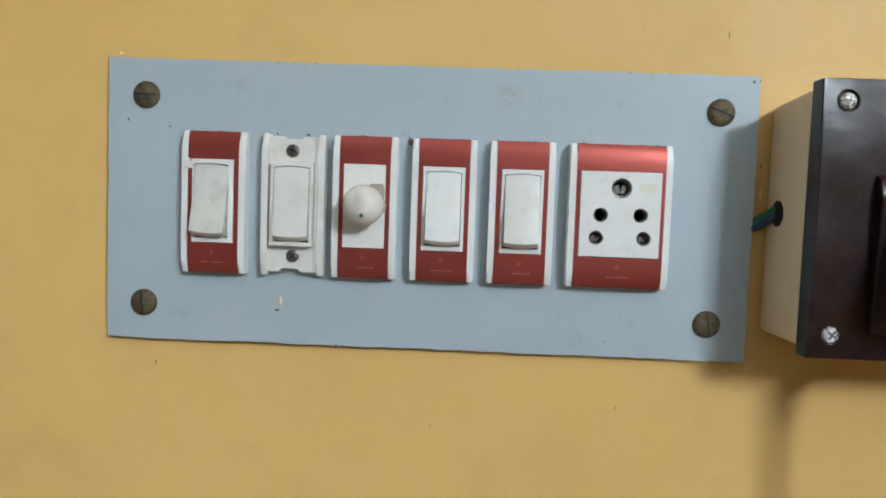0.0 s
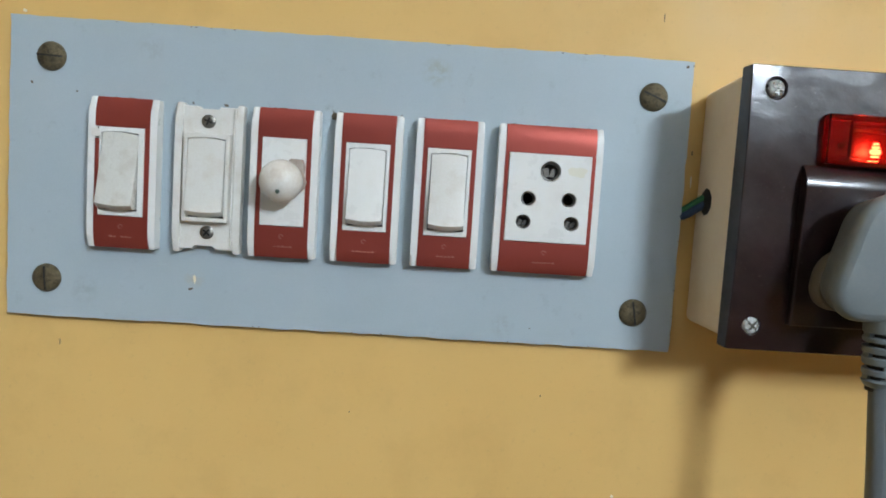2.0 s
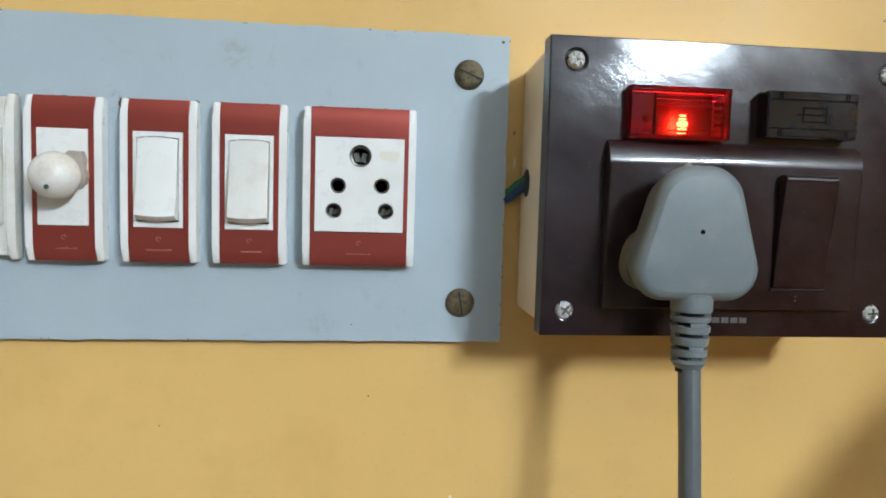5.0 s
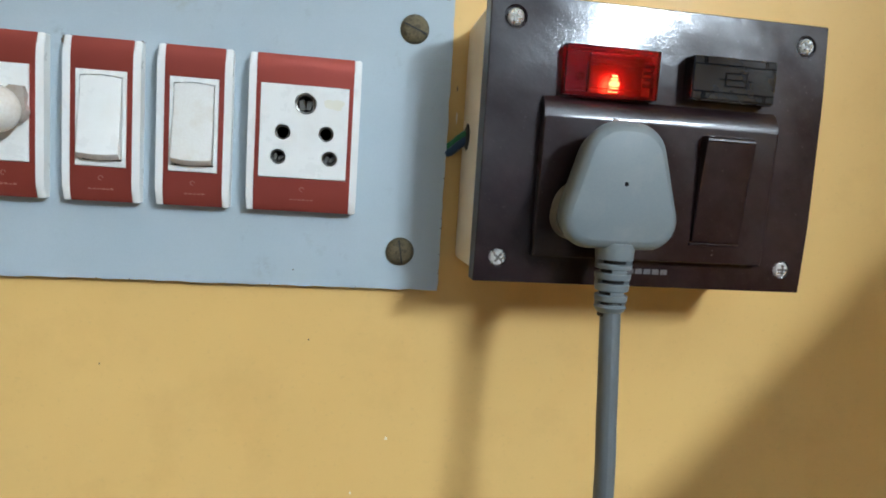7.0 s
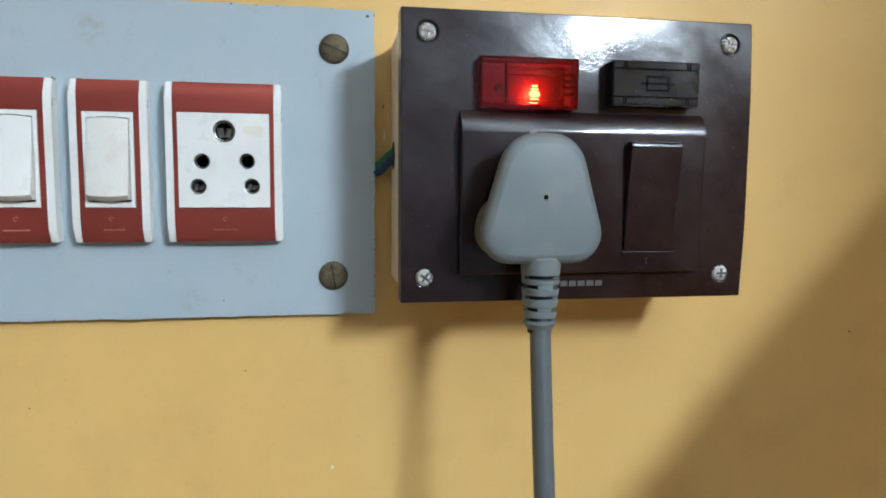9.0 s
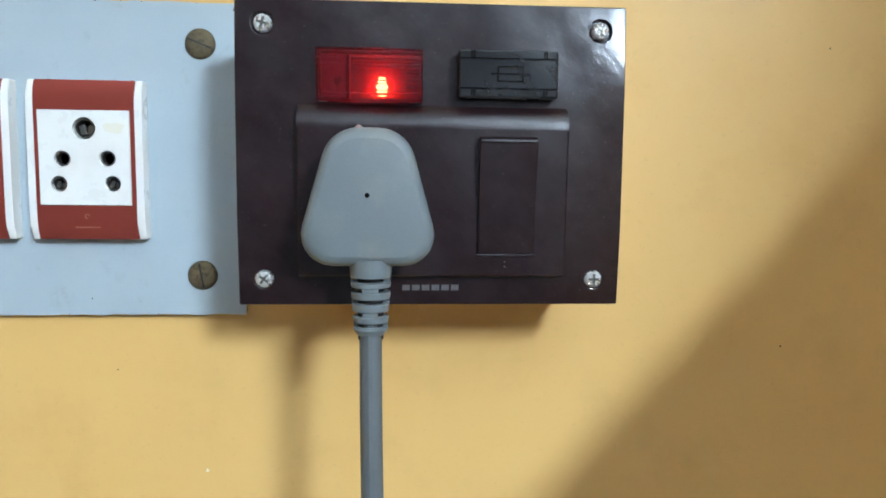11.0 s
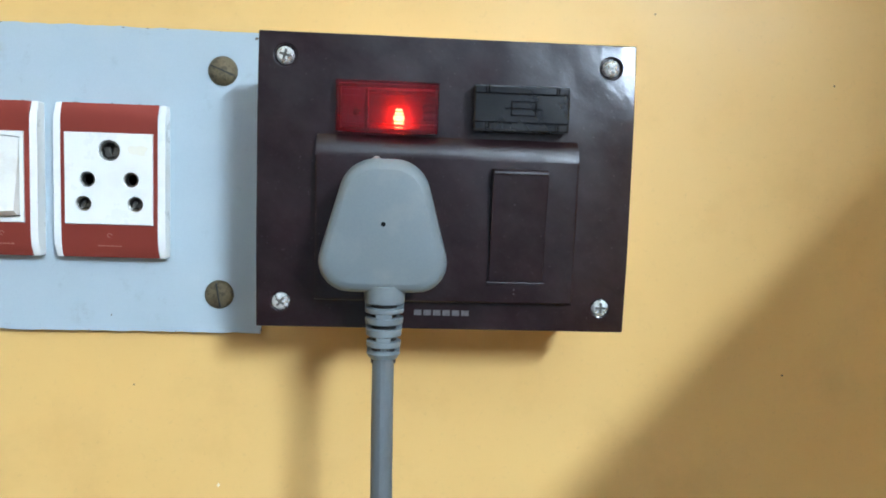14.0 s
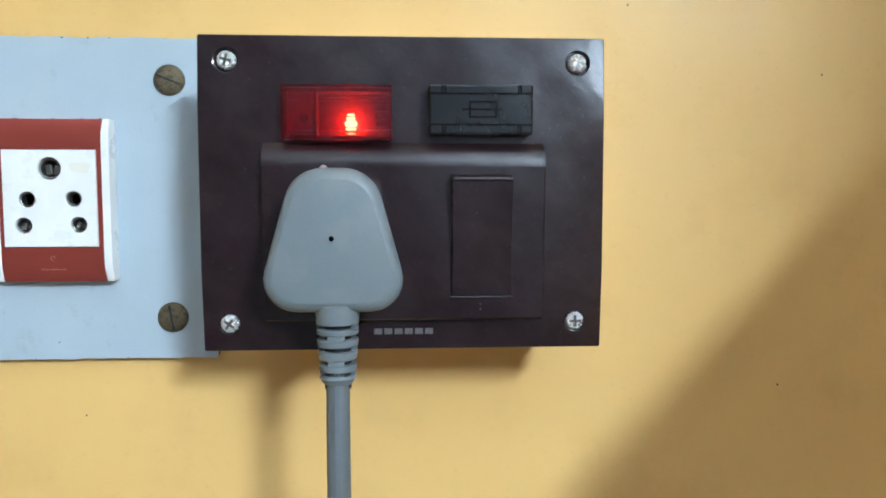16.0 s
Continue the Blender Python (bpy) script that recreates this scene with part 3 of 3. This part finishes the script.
for i, (x, z, r) in enumerate(HOLES):
    n = 20
    bm = bmesh.new()
    rings = [[bm.verts.new((x + rr * math.cos(2 * math.pi * k / n), y, z + rr * math.sin(2 * math.pi * k / n))) for k in range(n)]
             for rr, y in ((r * 0.93, -0.0074), (r * 0.80, -0.0072), (r * 0.78, -0.0037), (r * 0.93, -0.0037), (r * 0.93, -0.0074))]
    for p, q in zip(rings, rings[1:]):
        for k in range(n):
            bm.faces.new((p[k], p[(k + 1) % n], q[(k + 1) % n], q[k]))
    bmesh.ops.remove_doubles(bm, verts=bm.verts, dist=1e-7)
    part("contact_sleeve", bm, GREYSTEEL, face, "dull metal contact sleeve")
    if i in (0, 3, 4):
        for side, deep in ((-1, 0.0054), (1, 0.0049)):
            bm = box(-r * 0.30, r * 0.30, -deep, -0.0036, -r * 0.52, r * 0.46, 0.0003, 1)
            bmesh.ops.rotate(bm, verts=bm.verts, cent=(0, 0, 0), matrix=Matrix.Rotation(radians(14 * side + 9 * i), 3, "Y"))
            bmesh.ops.translate(bm, verts=bm.verts, vec=(x + side * r * 0.36, 0, z - r * 0.08))
            part("contact_leaf", bm, GREYSTEEL, face, "dull metal contact")
# Pale yellow patch to the right of the top hole.
patch("yellow_patch", 0.0940, 1.3060, 0.0105, 0.0058, -0.0080, surface("pale_yellow_plastic", (0.74, 0.71, 0.60), (0.70, 0.66, 0.52), 0.36), sock, 21, "faint yellow patch", 0.00004)

# dirt caught along the upper edges of the modules
rg = random.Random(17)
for xc, wid, count in ((-0.0928, 0.012, 3), (-0.0583, 0.012, 4), (-0.0270, 0.012, 5), (0.0071, 0.013, 9), (0.0406, 0.013, 7), (0.0824, 0.019, 7)):
    for k in range(count):
        patch("grime_fleck", xc + rg.uniform(-wid, wid), MZ1 + rg.uniform(0.0, 0.0006), rg.uniform(0.0008, 0.0030), rg.uniform(0.0005, 0.0013), 0.0, GRIME, board, rg.randint(0, 999), thick=rg.uniform(0.0003, 0.0012))
for k in range(26):
    t = rg.random()
    x, z = rg.choice(((BX0 + (BX1 - BX0) * t, BZ0 + 0.0003), (BX0 + (BX1 - BX0) * t, BZ1 - 0.0003), (BX1 - 0.0002, BZ0 + (BZ1 - BZ0) * t)))
    patch("chip", x, z, rg.uniform(0.0004, 0.0012), rg.uniform(0.0004, 0.0007), 0.0, EDGE, board, rg.randint(0, 999), thick=0.00006)

# ---- the boxed power outlet ----
LX0, LX1, LZ0, LZ1, LY = 0.1474, 0.2828, 1.2429, 1.3482, -0.0420
outlet = thing("power_outlet_box", (0.215, WY, 1.295), "dark brown outlet with switch, fuse, lit lamp on cream box", "outlet")
bz0, bz1, bx0, bx1 = 1.2458, 1.3470, LX0 + 0.0008, LX1 - 0.0016
bm = box(bx0, bx1, LY + 0.0094, WY, bz0, bz1, 0.0026, 3)
for v in bm.verts:      # the box narrows towards the wall at its top
    if v.co.z > 1.295:
        v.co.z -= 0.0036 * (v.co.y - LY) / (WY - LY)
body = part("box_body", bm, CREAM, outlet, "cream plastic surface box")
# Near-black disc on the side, its colour the shade inside the hole.
part("knockout", turned([(0.0058, 0.0), (0.0052, -0.0003), (0.0002, -0.0003)], (bx0, -0.0078, 1.2975), "x", 9), DARK, body, "rough dark wire hole")
lid_holes = [(0.1568, 1.3398), (0.2737, 1.3398), (0.2737, 1.2522), (0.1562, 1.2522)]


IX0, IX1, IZ0, IZ1 = 0.1752, 0.2112, 1.3137, 1.3314


def crowned_lid():
    """The lid, its face sloping slightly back towards the top and bottom edges."""
    bm = pierced(rect_points(LX0, LX1, LZ0, LZ1, 0.0006), [ring_points(x, z, 0.0040 if z > 1.3 else 0.0034) for x, z in lid_holes] + [rect_points(IX0 + 0.0006, IX1 - 0.0006, IZ0 + 0.0006, IZ1 - 0.0006)],
                 LY + 0.0096, LY, 0.0004)
    for k in range(1, 22):
        z = LZ0 + (LZ1 - LZ0) * k / 22
        bmesh.ops.bisect_plane(bm, geom=bm.verts[:] + bm.edges[:] + bm.faces[:], plane_co=(0, 0, z), plane_no=(0, 0, 1))
    for v in bm.verts:
        if v.co.y < LY + 0.004:
            over = max(0.0, abs(v.co.z - (LZ0 + LZ1) / 2) - 0.022)
            v.co.y += CROWN * (over - 0.004 * (1 - math.exp(-over / 0.004)))
    return bm


CROWN = 0.062
lid = part("lid", crowned_lid(), BROWN, outlet, "glossy dark brown lid")
for i, (x, z) in enumerate(lid_holes):
    part("screw_seat", turned([(0.0042, 0.0), (0.0042, -0.0008), (0.0002, -0.0008)], (x, LY + 0.0034, z), n=20), BROWN, lid)
    cross_screw(x, LY + 0.0028, z, 0.0031, STEEL, lid, "bright zinc cross-head screw", 15 + 37 * i, 0.0026, GREYSTEEL)

# raised socket panel with a rolled top edge
PX0, PX1, PZ0, PZ1 = 0.1686, 0.2620, 1.2535, 1.3127
pts = [(LY + 0.002, PZ0), (LY - 0.0020, PZ0), (LY - 0.0027, PZ0 + 0.0006), (LY - 0.0045, PZ1 - 0.0080)]
for k in range(10):
    a = radians(5 + 43 * k / 9)
    pts.append((LY - 0.0045 + 0.0119 * (math.cos(radians(5)) - math.cos(a)), PZ1 - 0.0078 + 0.0119 * (math.sin(a) - math.sin(radians(5)))))
pts += [(LY + 0.002, PZ1 + 0.0001)]
panel = part("socket_panel", profile_x(pts, PX0, PX1, 0.0005), BROWN, lid, "raised brown panel with a rolled top edge")


# rocker of the outlet
RX0, RX1, RZ0, RZ1 = 0.2306, 0.2508, 1.2618, 1.3027
# Thin strip added to catch the highlight line under the rocker.
part("rocker_sill", box(RX0 - 0.0004, RX1 + 0.0004, LY - 0.0037, LY - 0.0020, RZ0 - 0.0011, RZ0 - 0.0002, 0.0003, 2), BROWN, panel)
pts = [(LY - 0.0008, RZ0 + 0.0003), (LY - 0.0043, RZ0 + 0.0003), (LY - 0.0058, (RZ0 * 0.55 + RZ1 * 0.45)), (LY - 0.0082, RZ1 - 0.0028), (LY - 0.0086, RZ1 - 0.0022), (LY - 0.0085, RZ1 - 0.0015), (LY - 0.0079, RZ1 - 0.0009), (LY - 0.0070, RZ1 - 0.0005), (LY - 0.0008, RZ1 - 0.0003)]
part("rocker", profile_x(pts, RX0 + 0.0003, RX1 - 0.0003, 0.0003), BROWN, panel, "dark brown rocker pressed at its foot")
for dz in (0.0, 0.0016):
    part("dot_mark", turned([(0.0003, 0.0), (0.0002, -0.0002), (0.00005, -0.0002)], (0.2405, LY - 0.0027, 1.2572 + dz), n=8), MARK, panel)

# fuse carrier
FX0, FX1, FZ0, FZ1, FY = 0.2232, 0.2574, 1.3152, 1.3314, -0.0484
fuse = part("fuse_carrier", box(FX0, FX1, FY, LY + 0.001, FZ0, FZ1, 0.0008, 2), BLACK, outlet, "black moulded fuse carrier with engraved symbol")
GROOVE = surface("groove_shadow_plastic", (0.003, 0.003, 0.003), (0.002, 0.002, 0.002), 0.9, spec=0.05)


def engraved(x0, x1, z0, z1):
    """A dark strip as an engraved line's shade, its glossy lower or right-hand lip added to catch light."""
    part("groove", box(x0, x1, FY - 0.00005, FY + 0.0004, z0, z1), GROOVE, fuse)
    w = 0.00022
    lip = (x0, x1, z0 - w, z0) if x1 - x0 > z1 - z0 else (x1, x1 + w, z0, z1)
    part("rib", box(lip[0], lip[1], FY - 0.0002, FY + 0.0003, lip[2], lip[3], 0.00008, 1), BLACK, fuse)


for z in (FZ0 + 0.0032, FZ1 - 0.0030):
    engraved(FX0 + 0.0005, FX1 - 0.0005, z - 0.0002, z + 0.0002)
for x in (FX0 + 0.0048, FX1 - 0.0046):
    for za, zb in ((FZ0 + 0.0004, FZ0 + 0.0030), (FZ1 - 0.0028, FZ1 - 0.0004)):
        engraved(x - 0.0006, x - 0.0002, za, zb)
        engraved(x + 0.0003, x + 0.0007, za, zb)
fx, fz = (FX0 + FX1) / 2 + 0.0005, (FZ0 + FZ1) / 2
g = 0.00017
for x0, x1, z0, z1 in ((fx - 0.0043, fx + 0.0043, fz + 0.0024, fz + 0.0024), (fx - 0.0043, fx + 0.0043, fz - 0.0024, fz - 0.0024), (fx - 0.0043, fx - 0.0043, fz - 0.0024, fz + 0.0024),
                       (fx + 0.0043, fx + 0.0043, fz - 0.0024, fz + 0.0024), (fx - 0.0064, fx + 0.0064, fz, fz)):
    engraved(x0 - g, x1 + g, z0 - g, z1 + g)

# indicator lamp
ID = 0.0046       # how far the lens stands out
ind = part("indicator_lamp", box(IX0 + 0.0009, IX1 - 0.0009, LY + 0.0078, LY + 0.0092, IZ0 + 0.0009, IZ1 - 0.0009), LENSBACK, outlet, "red indicator lamp, lit")


def lens_face():
    """A clear front, ridged lengthwise along its upper half, its foot bowed slightly downwards."""
    z = [IZ0, IZ0 + 0.0003]
    y = [0.0, 0.0003]
    ridges = ((IZ0 + 0.0026, 0.0012), (IZ1 - 0.0058, 0.0012), (IZ1 - 0.0038, 0.0014), (IZ1 - 0.0017, 0.0014))
    for zc, w in ridges:
        z += [zc - w / 2, zc - w / 4, zc + w / 4, zc + w / 2]
        y += [0.0003, 0.00047, 0.00047, 0.0003]
    z += [IZ1 - 0.0002, IZ1]
    y += [0.0003, 0.0]
    bm = bmesh.new()
    cols = []
    n = 12
    for i in range(n + 1):
        u = -1 + 2 * i / n
        x = (IX0 + IX1) / 2 + u * (IX1 - IX0) / 2
        sag = 0.0006 * (1 - u * u)
        fr = [bm.verts.new((x, LY - ID + 0.0007 - d - 0.0004 * (1 - u * u), zz - sag * (IZ1 - zz) / (IZ1 - IZ0))) for zz, d in zip(z, y)]
        bk = [bm.verts.new((x, LY - ID + 0.0019, zz - sag * (IZ1 - zz) / (IZ1 - IZ0))) for zz in (IZ1, IZ0)]
        cols.append(fr + bk)
    m = len(cols[0])
    for a, b in zip(cols, cols[1:]):
        for k in range(m):
            bm.faces.new((a[k], b[k], b[(k + 1) % m], a[(k + 1) % m]))
    bm.faces.new(cols[0])
    bm.faces.new(cols[-1][::-1])
    return bm


lens = part("lens", lens_face(), LENS, ind, "clear red ribbed lens", smooth=20)
# The foot strip is opaque, added to keep the bulb's reflection off the panel.
for x0, x1, z0, z1 in ((IX0, IX0 + 0.0007, IZ0, IZ1), (IX1 - 0.0007, IX1, IZ0, IZ1), (IX0 + 0.0007, IX1 - 0.0007, IZ0, IZ0 + 0.0007), (IX0 + 0.0007, IX1 - 0.0007, IZ1 - 0.0007, IZ1)):
    part("lens_side", box(x0, x1, LY - ID + 0.0020, LY + 0.0003, z0, z1), LENS if z0 > IZ0 or z1 - z0 > 0.01 else LENSBACK, lens)
for x0, x1, z0, z1 in ((IX0 + 0.0008, IX0 + 0.0014, IZ0 + 0.0008, IZ1 - 0.0008), (IX1 - 0.0014, IX1 - 0.0008, IZ0 + 0.0008, IZ1 - 0.0008),
                       (IX0 + 0.0014, IX1 - 0.0014, IZ0 + 0.0008, IZ0 + 0.0014), (IX0 + 0.0014, IX1 - 0.0014, IZ1 - 0.0014, IZ1 - 0.0008)):
    part("cavity_wall", box(x0, x1, LY + 0.0006, LY + 0.0078, z0, z1), LENSBACK, ind)
gx, gz, gy = 0.1972, 1.3195, LY + 0.0042
bulb = part("neon_bulb", turned([(0.0003, -0.0020), (0.0009, -0.0016), (0.0012, 0.0), (0.0009, 0.0016), (0.0003, 0.0020)], (gx, gy, gz), "x", 12), NEON, ind, "glowing orange neon bulb")
for dz, w in ((0.0017, 0.0015), (0.0029, 0.0012), (-0.0018, 0.0017)):
    part("electrode", turned([(0.0001, -w), (0.0004, -w * 0.8), (0.0004, w * 0.8), (0.0001, w)], (gx, gy, gz + dz), "x", 10), NEON, bulb)
for k in range(4):
    z = IZ0 + 0.0046 + k * 0.0023
    part("lens_rib", box(IX1 - 0.0056, IX1 - 0.0010, LY - 0.0020, LY - 0.0006, z, z + 0.0011, 0.0002, 1), LENSBACK, lens)
# Violet plate painted in for bluish light mirrored by the lens front.
VIOLET = surface("violet_reflection_tint", (0.17, 0.085, 0.16), (0.07, 0.03, 0.07), 0.4, amount=0.7, blotch=300)
part("reflection_tab", box(IX0 + 0.0016, IX0 + 0.0098, LY + 0.0008, LY + 0.0018, IZ0 + 0.0018, IZ1 - 0.0016, 0.0003, 1), VIOLET, ind, "violet plate in place of a bluish reflection on the lens")
# Divider added to hold the bulb's glow back from the left end.
part("glow_stop", box(IX0 + 0.0104, IX0 + 0.0110, LY + 0.0008, LY + 0.0078, IZ0 + 0.0015, IZ1 - 0.0015), LENSBACK, ind)
part("inner_stud", turned([(0.0014, 0.0), (0.0014, -0.0010), (0.0006, -0.0014), (0.0001, -0.0014)], (IX0 + 0.0072, LY + 0.0008, gz + 0.0012), n=14), LENSBACK, ind)

# worn maker's mark, as a plain bar of small strokes
for k in range(6):
    x = 0.2046 + k * 0.00348
    part("maker_mark", box(x, x + 0.0027, LY + 0.0011, LY + 0.0022, 1.2481, 1.2501), MARK, lid, "worn silver printing")

# ---- wires between board and box ----
for nm, m, dz, dy in (("green", GREEN, 0.0012, 0.0), ("blue", BLUE, -0.0014, -0.0006)):
    w = thing("wire", (BX1, 0.0, 1.292), nm + " insulated wire running from the board into the cream box", "wire", "wires into the box")
    part("sheath", hose(bend([(BX1 - 0.004, 0.0024, 1.2915 + dz * 0.8), (BX1 + 0.0015, 0.0015 + dy, 1.2925 + dz), (BX1 + 0.0045, -0.0030 + dy, 1.2955 + dz), (bx0 + 0.0006, -0.0052 + dy, 1.2982 + dz)]), 0.0017, 12), m, w)

# ---- plug and cord ----
plug = thing("plug", (0.1935, LY, 1.280), "large grey moulded three-pin plug pushed into the brown outlet", "plug")


def rounded_outline(corners, n=7):
    """Corners of (x, z, radius), rounded."""
    out = []
    m = len(corners)
    for i, (x, z, r) in enumerate(corners):
        p, a, b = Vector((x, z)), Vector(corners[i - 1][:2]), Vector(corners[(i + 1) % m][:2])
        u, v = (a - p).normalized(), (b - p).normalized()
        half = u.angle(v) / 2
        d = r / math.tan(half)
        c = p + (u + v).normalized() * (r / math.sin(half))
        s, e = p + u * d - c, p + v * d - c
        a0, a1 = math.atan2(s.y, s.x), math.atan2(e.y, e.x)
        while a1 - a0 > math.pi:
            a1 -= 2 * math.pi
        while a1 - a0 < -math.pi:
            a1 += 2 * math.pi
        out += [(c.x + r * math.cos(a0 + (a1 - a0) * k / n), c.y + r * math.sin(a0 + (a1 - a0) * k / n)) for k in range(n + 1)]
    return out


def bulged(outline, layers, centre):
    """A body of outlines scaled towards centre, layer by layer along y."""
    bm = bmesh.new()
    rings = []
    for y, s in layers:
        rings.append([bm.verts.new((centre[0] + (x - centre[0]) * s, y, centre[1] + (z - centre[1]) * s)) for x, z in outline])
    n = len(outline)
    for p, q in zip(rings, rings[1:]):
        for k in range(n):
            bm.faces.new((p[k], p[(k + 1) % n], q[(k + 1) % n], q[k]))
    bm.faces.new(rings[0])
    bm.faces.new(rings[-1][::-1])
    return bm


front = rounded_outline([(0.1684, 1.2592, 0.0102), (0.2180, 1.2592, 0.0102), (0.2058, 1.3038, 0.0122), (0.1812, 1.3038, 0.0122)])
pc = (0.1933, 1.280)
handle = part("plug_body", bulged(front, [(-0.0495, 0.84), (-0.0510, 0.87), (-0.0540, 0.91), (-0.0590, 0.965), (-0.0622, 0.992), (-0.0640, 0.965), (-0.0652, 0.915), (-0.0658, 0.84), (-0.0662, 0.6), (-0.0664, 0.3), (-0.0665, 0.05)], pc), GREY, plug, "grey moulded plug body")
rear = rounded_outline([(0.1722, 1.2605, 0.0088), (0.2140, 1.2605, 0.0088), (0.2105, 1.2830, 0.0112), (0.1757, 1.2830, 0.0112)])
# Tan colour here carries light thrown back by the wall.
part("pin_base", bulged(rear, [(LY - 0.0012, 0.985), (LY - 0.0030, 1.0), (-0.0480, 1.0), (-0.0510, 0.97)], (0.1933, 1.271)), BOUNCEGREY, plug, "rounded base round the pins, yellow wall's bounce in its colour")
part("pin_base", turned([(0.0095, LY - 0.0012), (0.0098, -0.0505)], (0.1933, 0, 1.2920), "y", 24), BOUNCEGREY, plug)
# Black disc on the face: the hole's shade is put into its colour.
part("vent_hole", turned([(0.0008, 0.0), (0.0008, -0.0003), (0.0001, -0.0003)], (0.1932, -0.0663, 1.2822), n=12), PITCH, handle)
part("flash_nib", turned([(0.0018, 0.0), (0.0015, 0.0012), (0.0011, 0.0019), (0.0006, 0.0023), (0.0002, 0.0024)], (0.1903, -0.0595, 1.3022), "z", 8), surface("pinkish_flash", (0.30, 0.24, 0.22), (0.2, 0.15, 0.14), 0.5), handle, "small pinkish moulding nib")

CX, CY = 0.1941, -0.0595
# Core coloured near-black so the relief slots look shaded.
part("relief_core", turned([(0.0044, 1.2600), (0.0042, 1.2350)], (CX, CY, 0), "z", 20), DARK, plug)


def relief_ring(z0, z1, r0, r1, name="relief_ring", bevel=0.0003):
    return part(name, turned([(r0 * 0.7, z0), (r0 - bevel, z0), (r0, z0 + bevel), (r1, z1 - bevel), (r1 - bevel, z1), (r1 * 0.7, z1)], (CX, CY, 0), "z", 24), GREY, plug)


def arc_block(z0, z1, r, angles):
    """Two bridges of a strain relief between its slots."""
    for a0, a1 in angles:
        bm = bmesh.new()
        n = 8
        lo, hi = [], []
        for rr in (r * 0.6, r):
            for lst, z in ((lo, z0), (hi, z1)):
                lst.append([bm.verts.new((CX + rr * math.cos(radians(a0 + (a1 - a0) * k / n)), CY + rr * math.sin(radians(a0 + (a1 - a0) * k / n)), z)) for k in range(n + 1)])
        for k in range(n):
            bm.faces.new((lo[1][k], lo[1][k + 1], hi[1][k + 1], hi[1][k]))
            bm.faces.new((lo[0][k + 1], lo[0][k], hi[0][k], hi[0][k + 1]))
        for k in (0, n):
            bm.faces.new((lo[0][k], lo[1][k], hi[1][k], hi[0][k]))
        part("relief_bridge", bm, GREY, plug)


relief_ring(1.2554, 1.2615, 0.0067, 0.0070)
relief_ring(1.2522, 1.2540, 0.0065, 0.0066)
relief_ring(1.2484, 1.2508, 0.0063, 0.0065)
relief_ring(1.2443, 1.2470, 0.0060, 0.0062)
relief_ring(1.2406, 1.2429, 0.0058, 0.0059)
relief_ring(1.2363, 1.2393, 0.0050, 0.0058, "relief_collar", 0.0008)
arc_block(1.2540, 1.2554, 0.0065, ((165, 195), (-15, 15)))
arc_block(1.2508, 1.2522, 0.0063, ((245, 295), (65, 115)))
arc_block(1.2470, 1.2484, 0.0061, ((165, 195), (-15, 15)))
arc_block(1.2429, 1.2443, 0.0058, ((245, 295), (65, 115)))
arc_block(1.2393, 1.2406, 0.0056, ((165, 195), (-15, 15)))
part("cord", hose(bend([(CX, CY, 1.245), (CX + 0.0001, CY - 0.0022, 1.225), (CX + 0.0004, CY - 0.0048, 1.20), (CX + 0.0012, CY - 0.0075, 1.15), (CX + 0.003, CY - 0.008, 0.95), (CX + 0.006, CY, 0.5), (CX + 0.01, CY, 0.12), (CX + 0.03, CY - 0.03, 0.010), (CX + 0.12, CY - 0.10, 0.0040), (CX + 0.4, CY - 0.14, 0.0040)], 10), 0.0037, 18), CORDGREY, plug, "thick grey round cord")
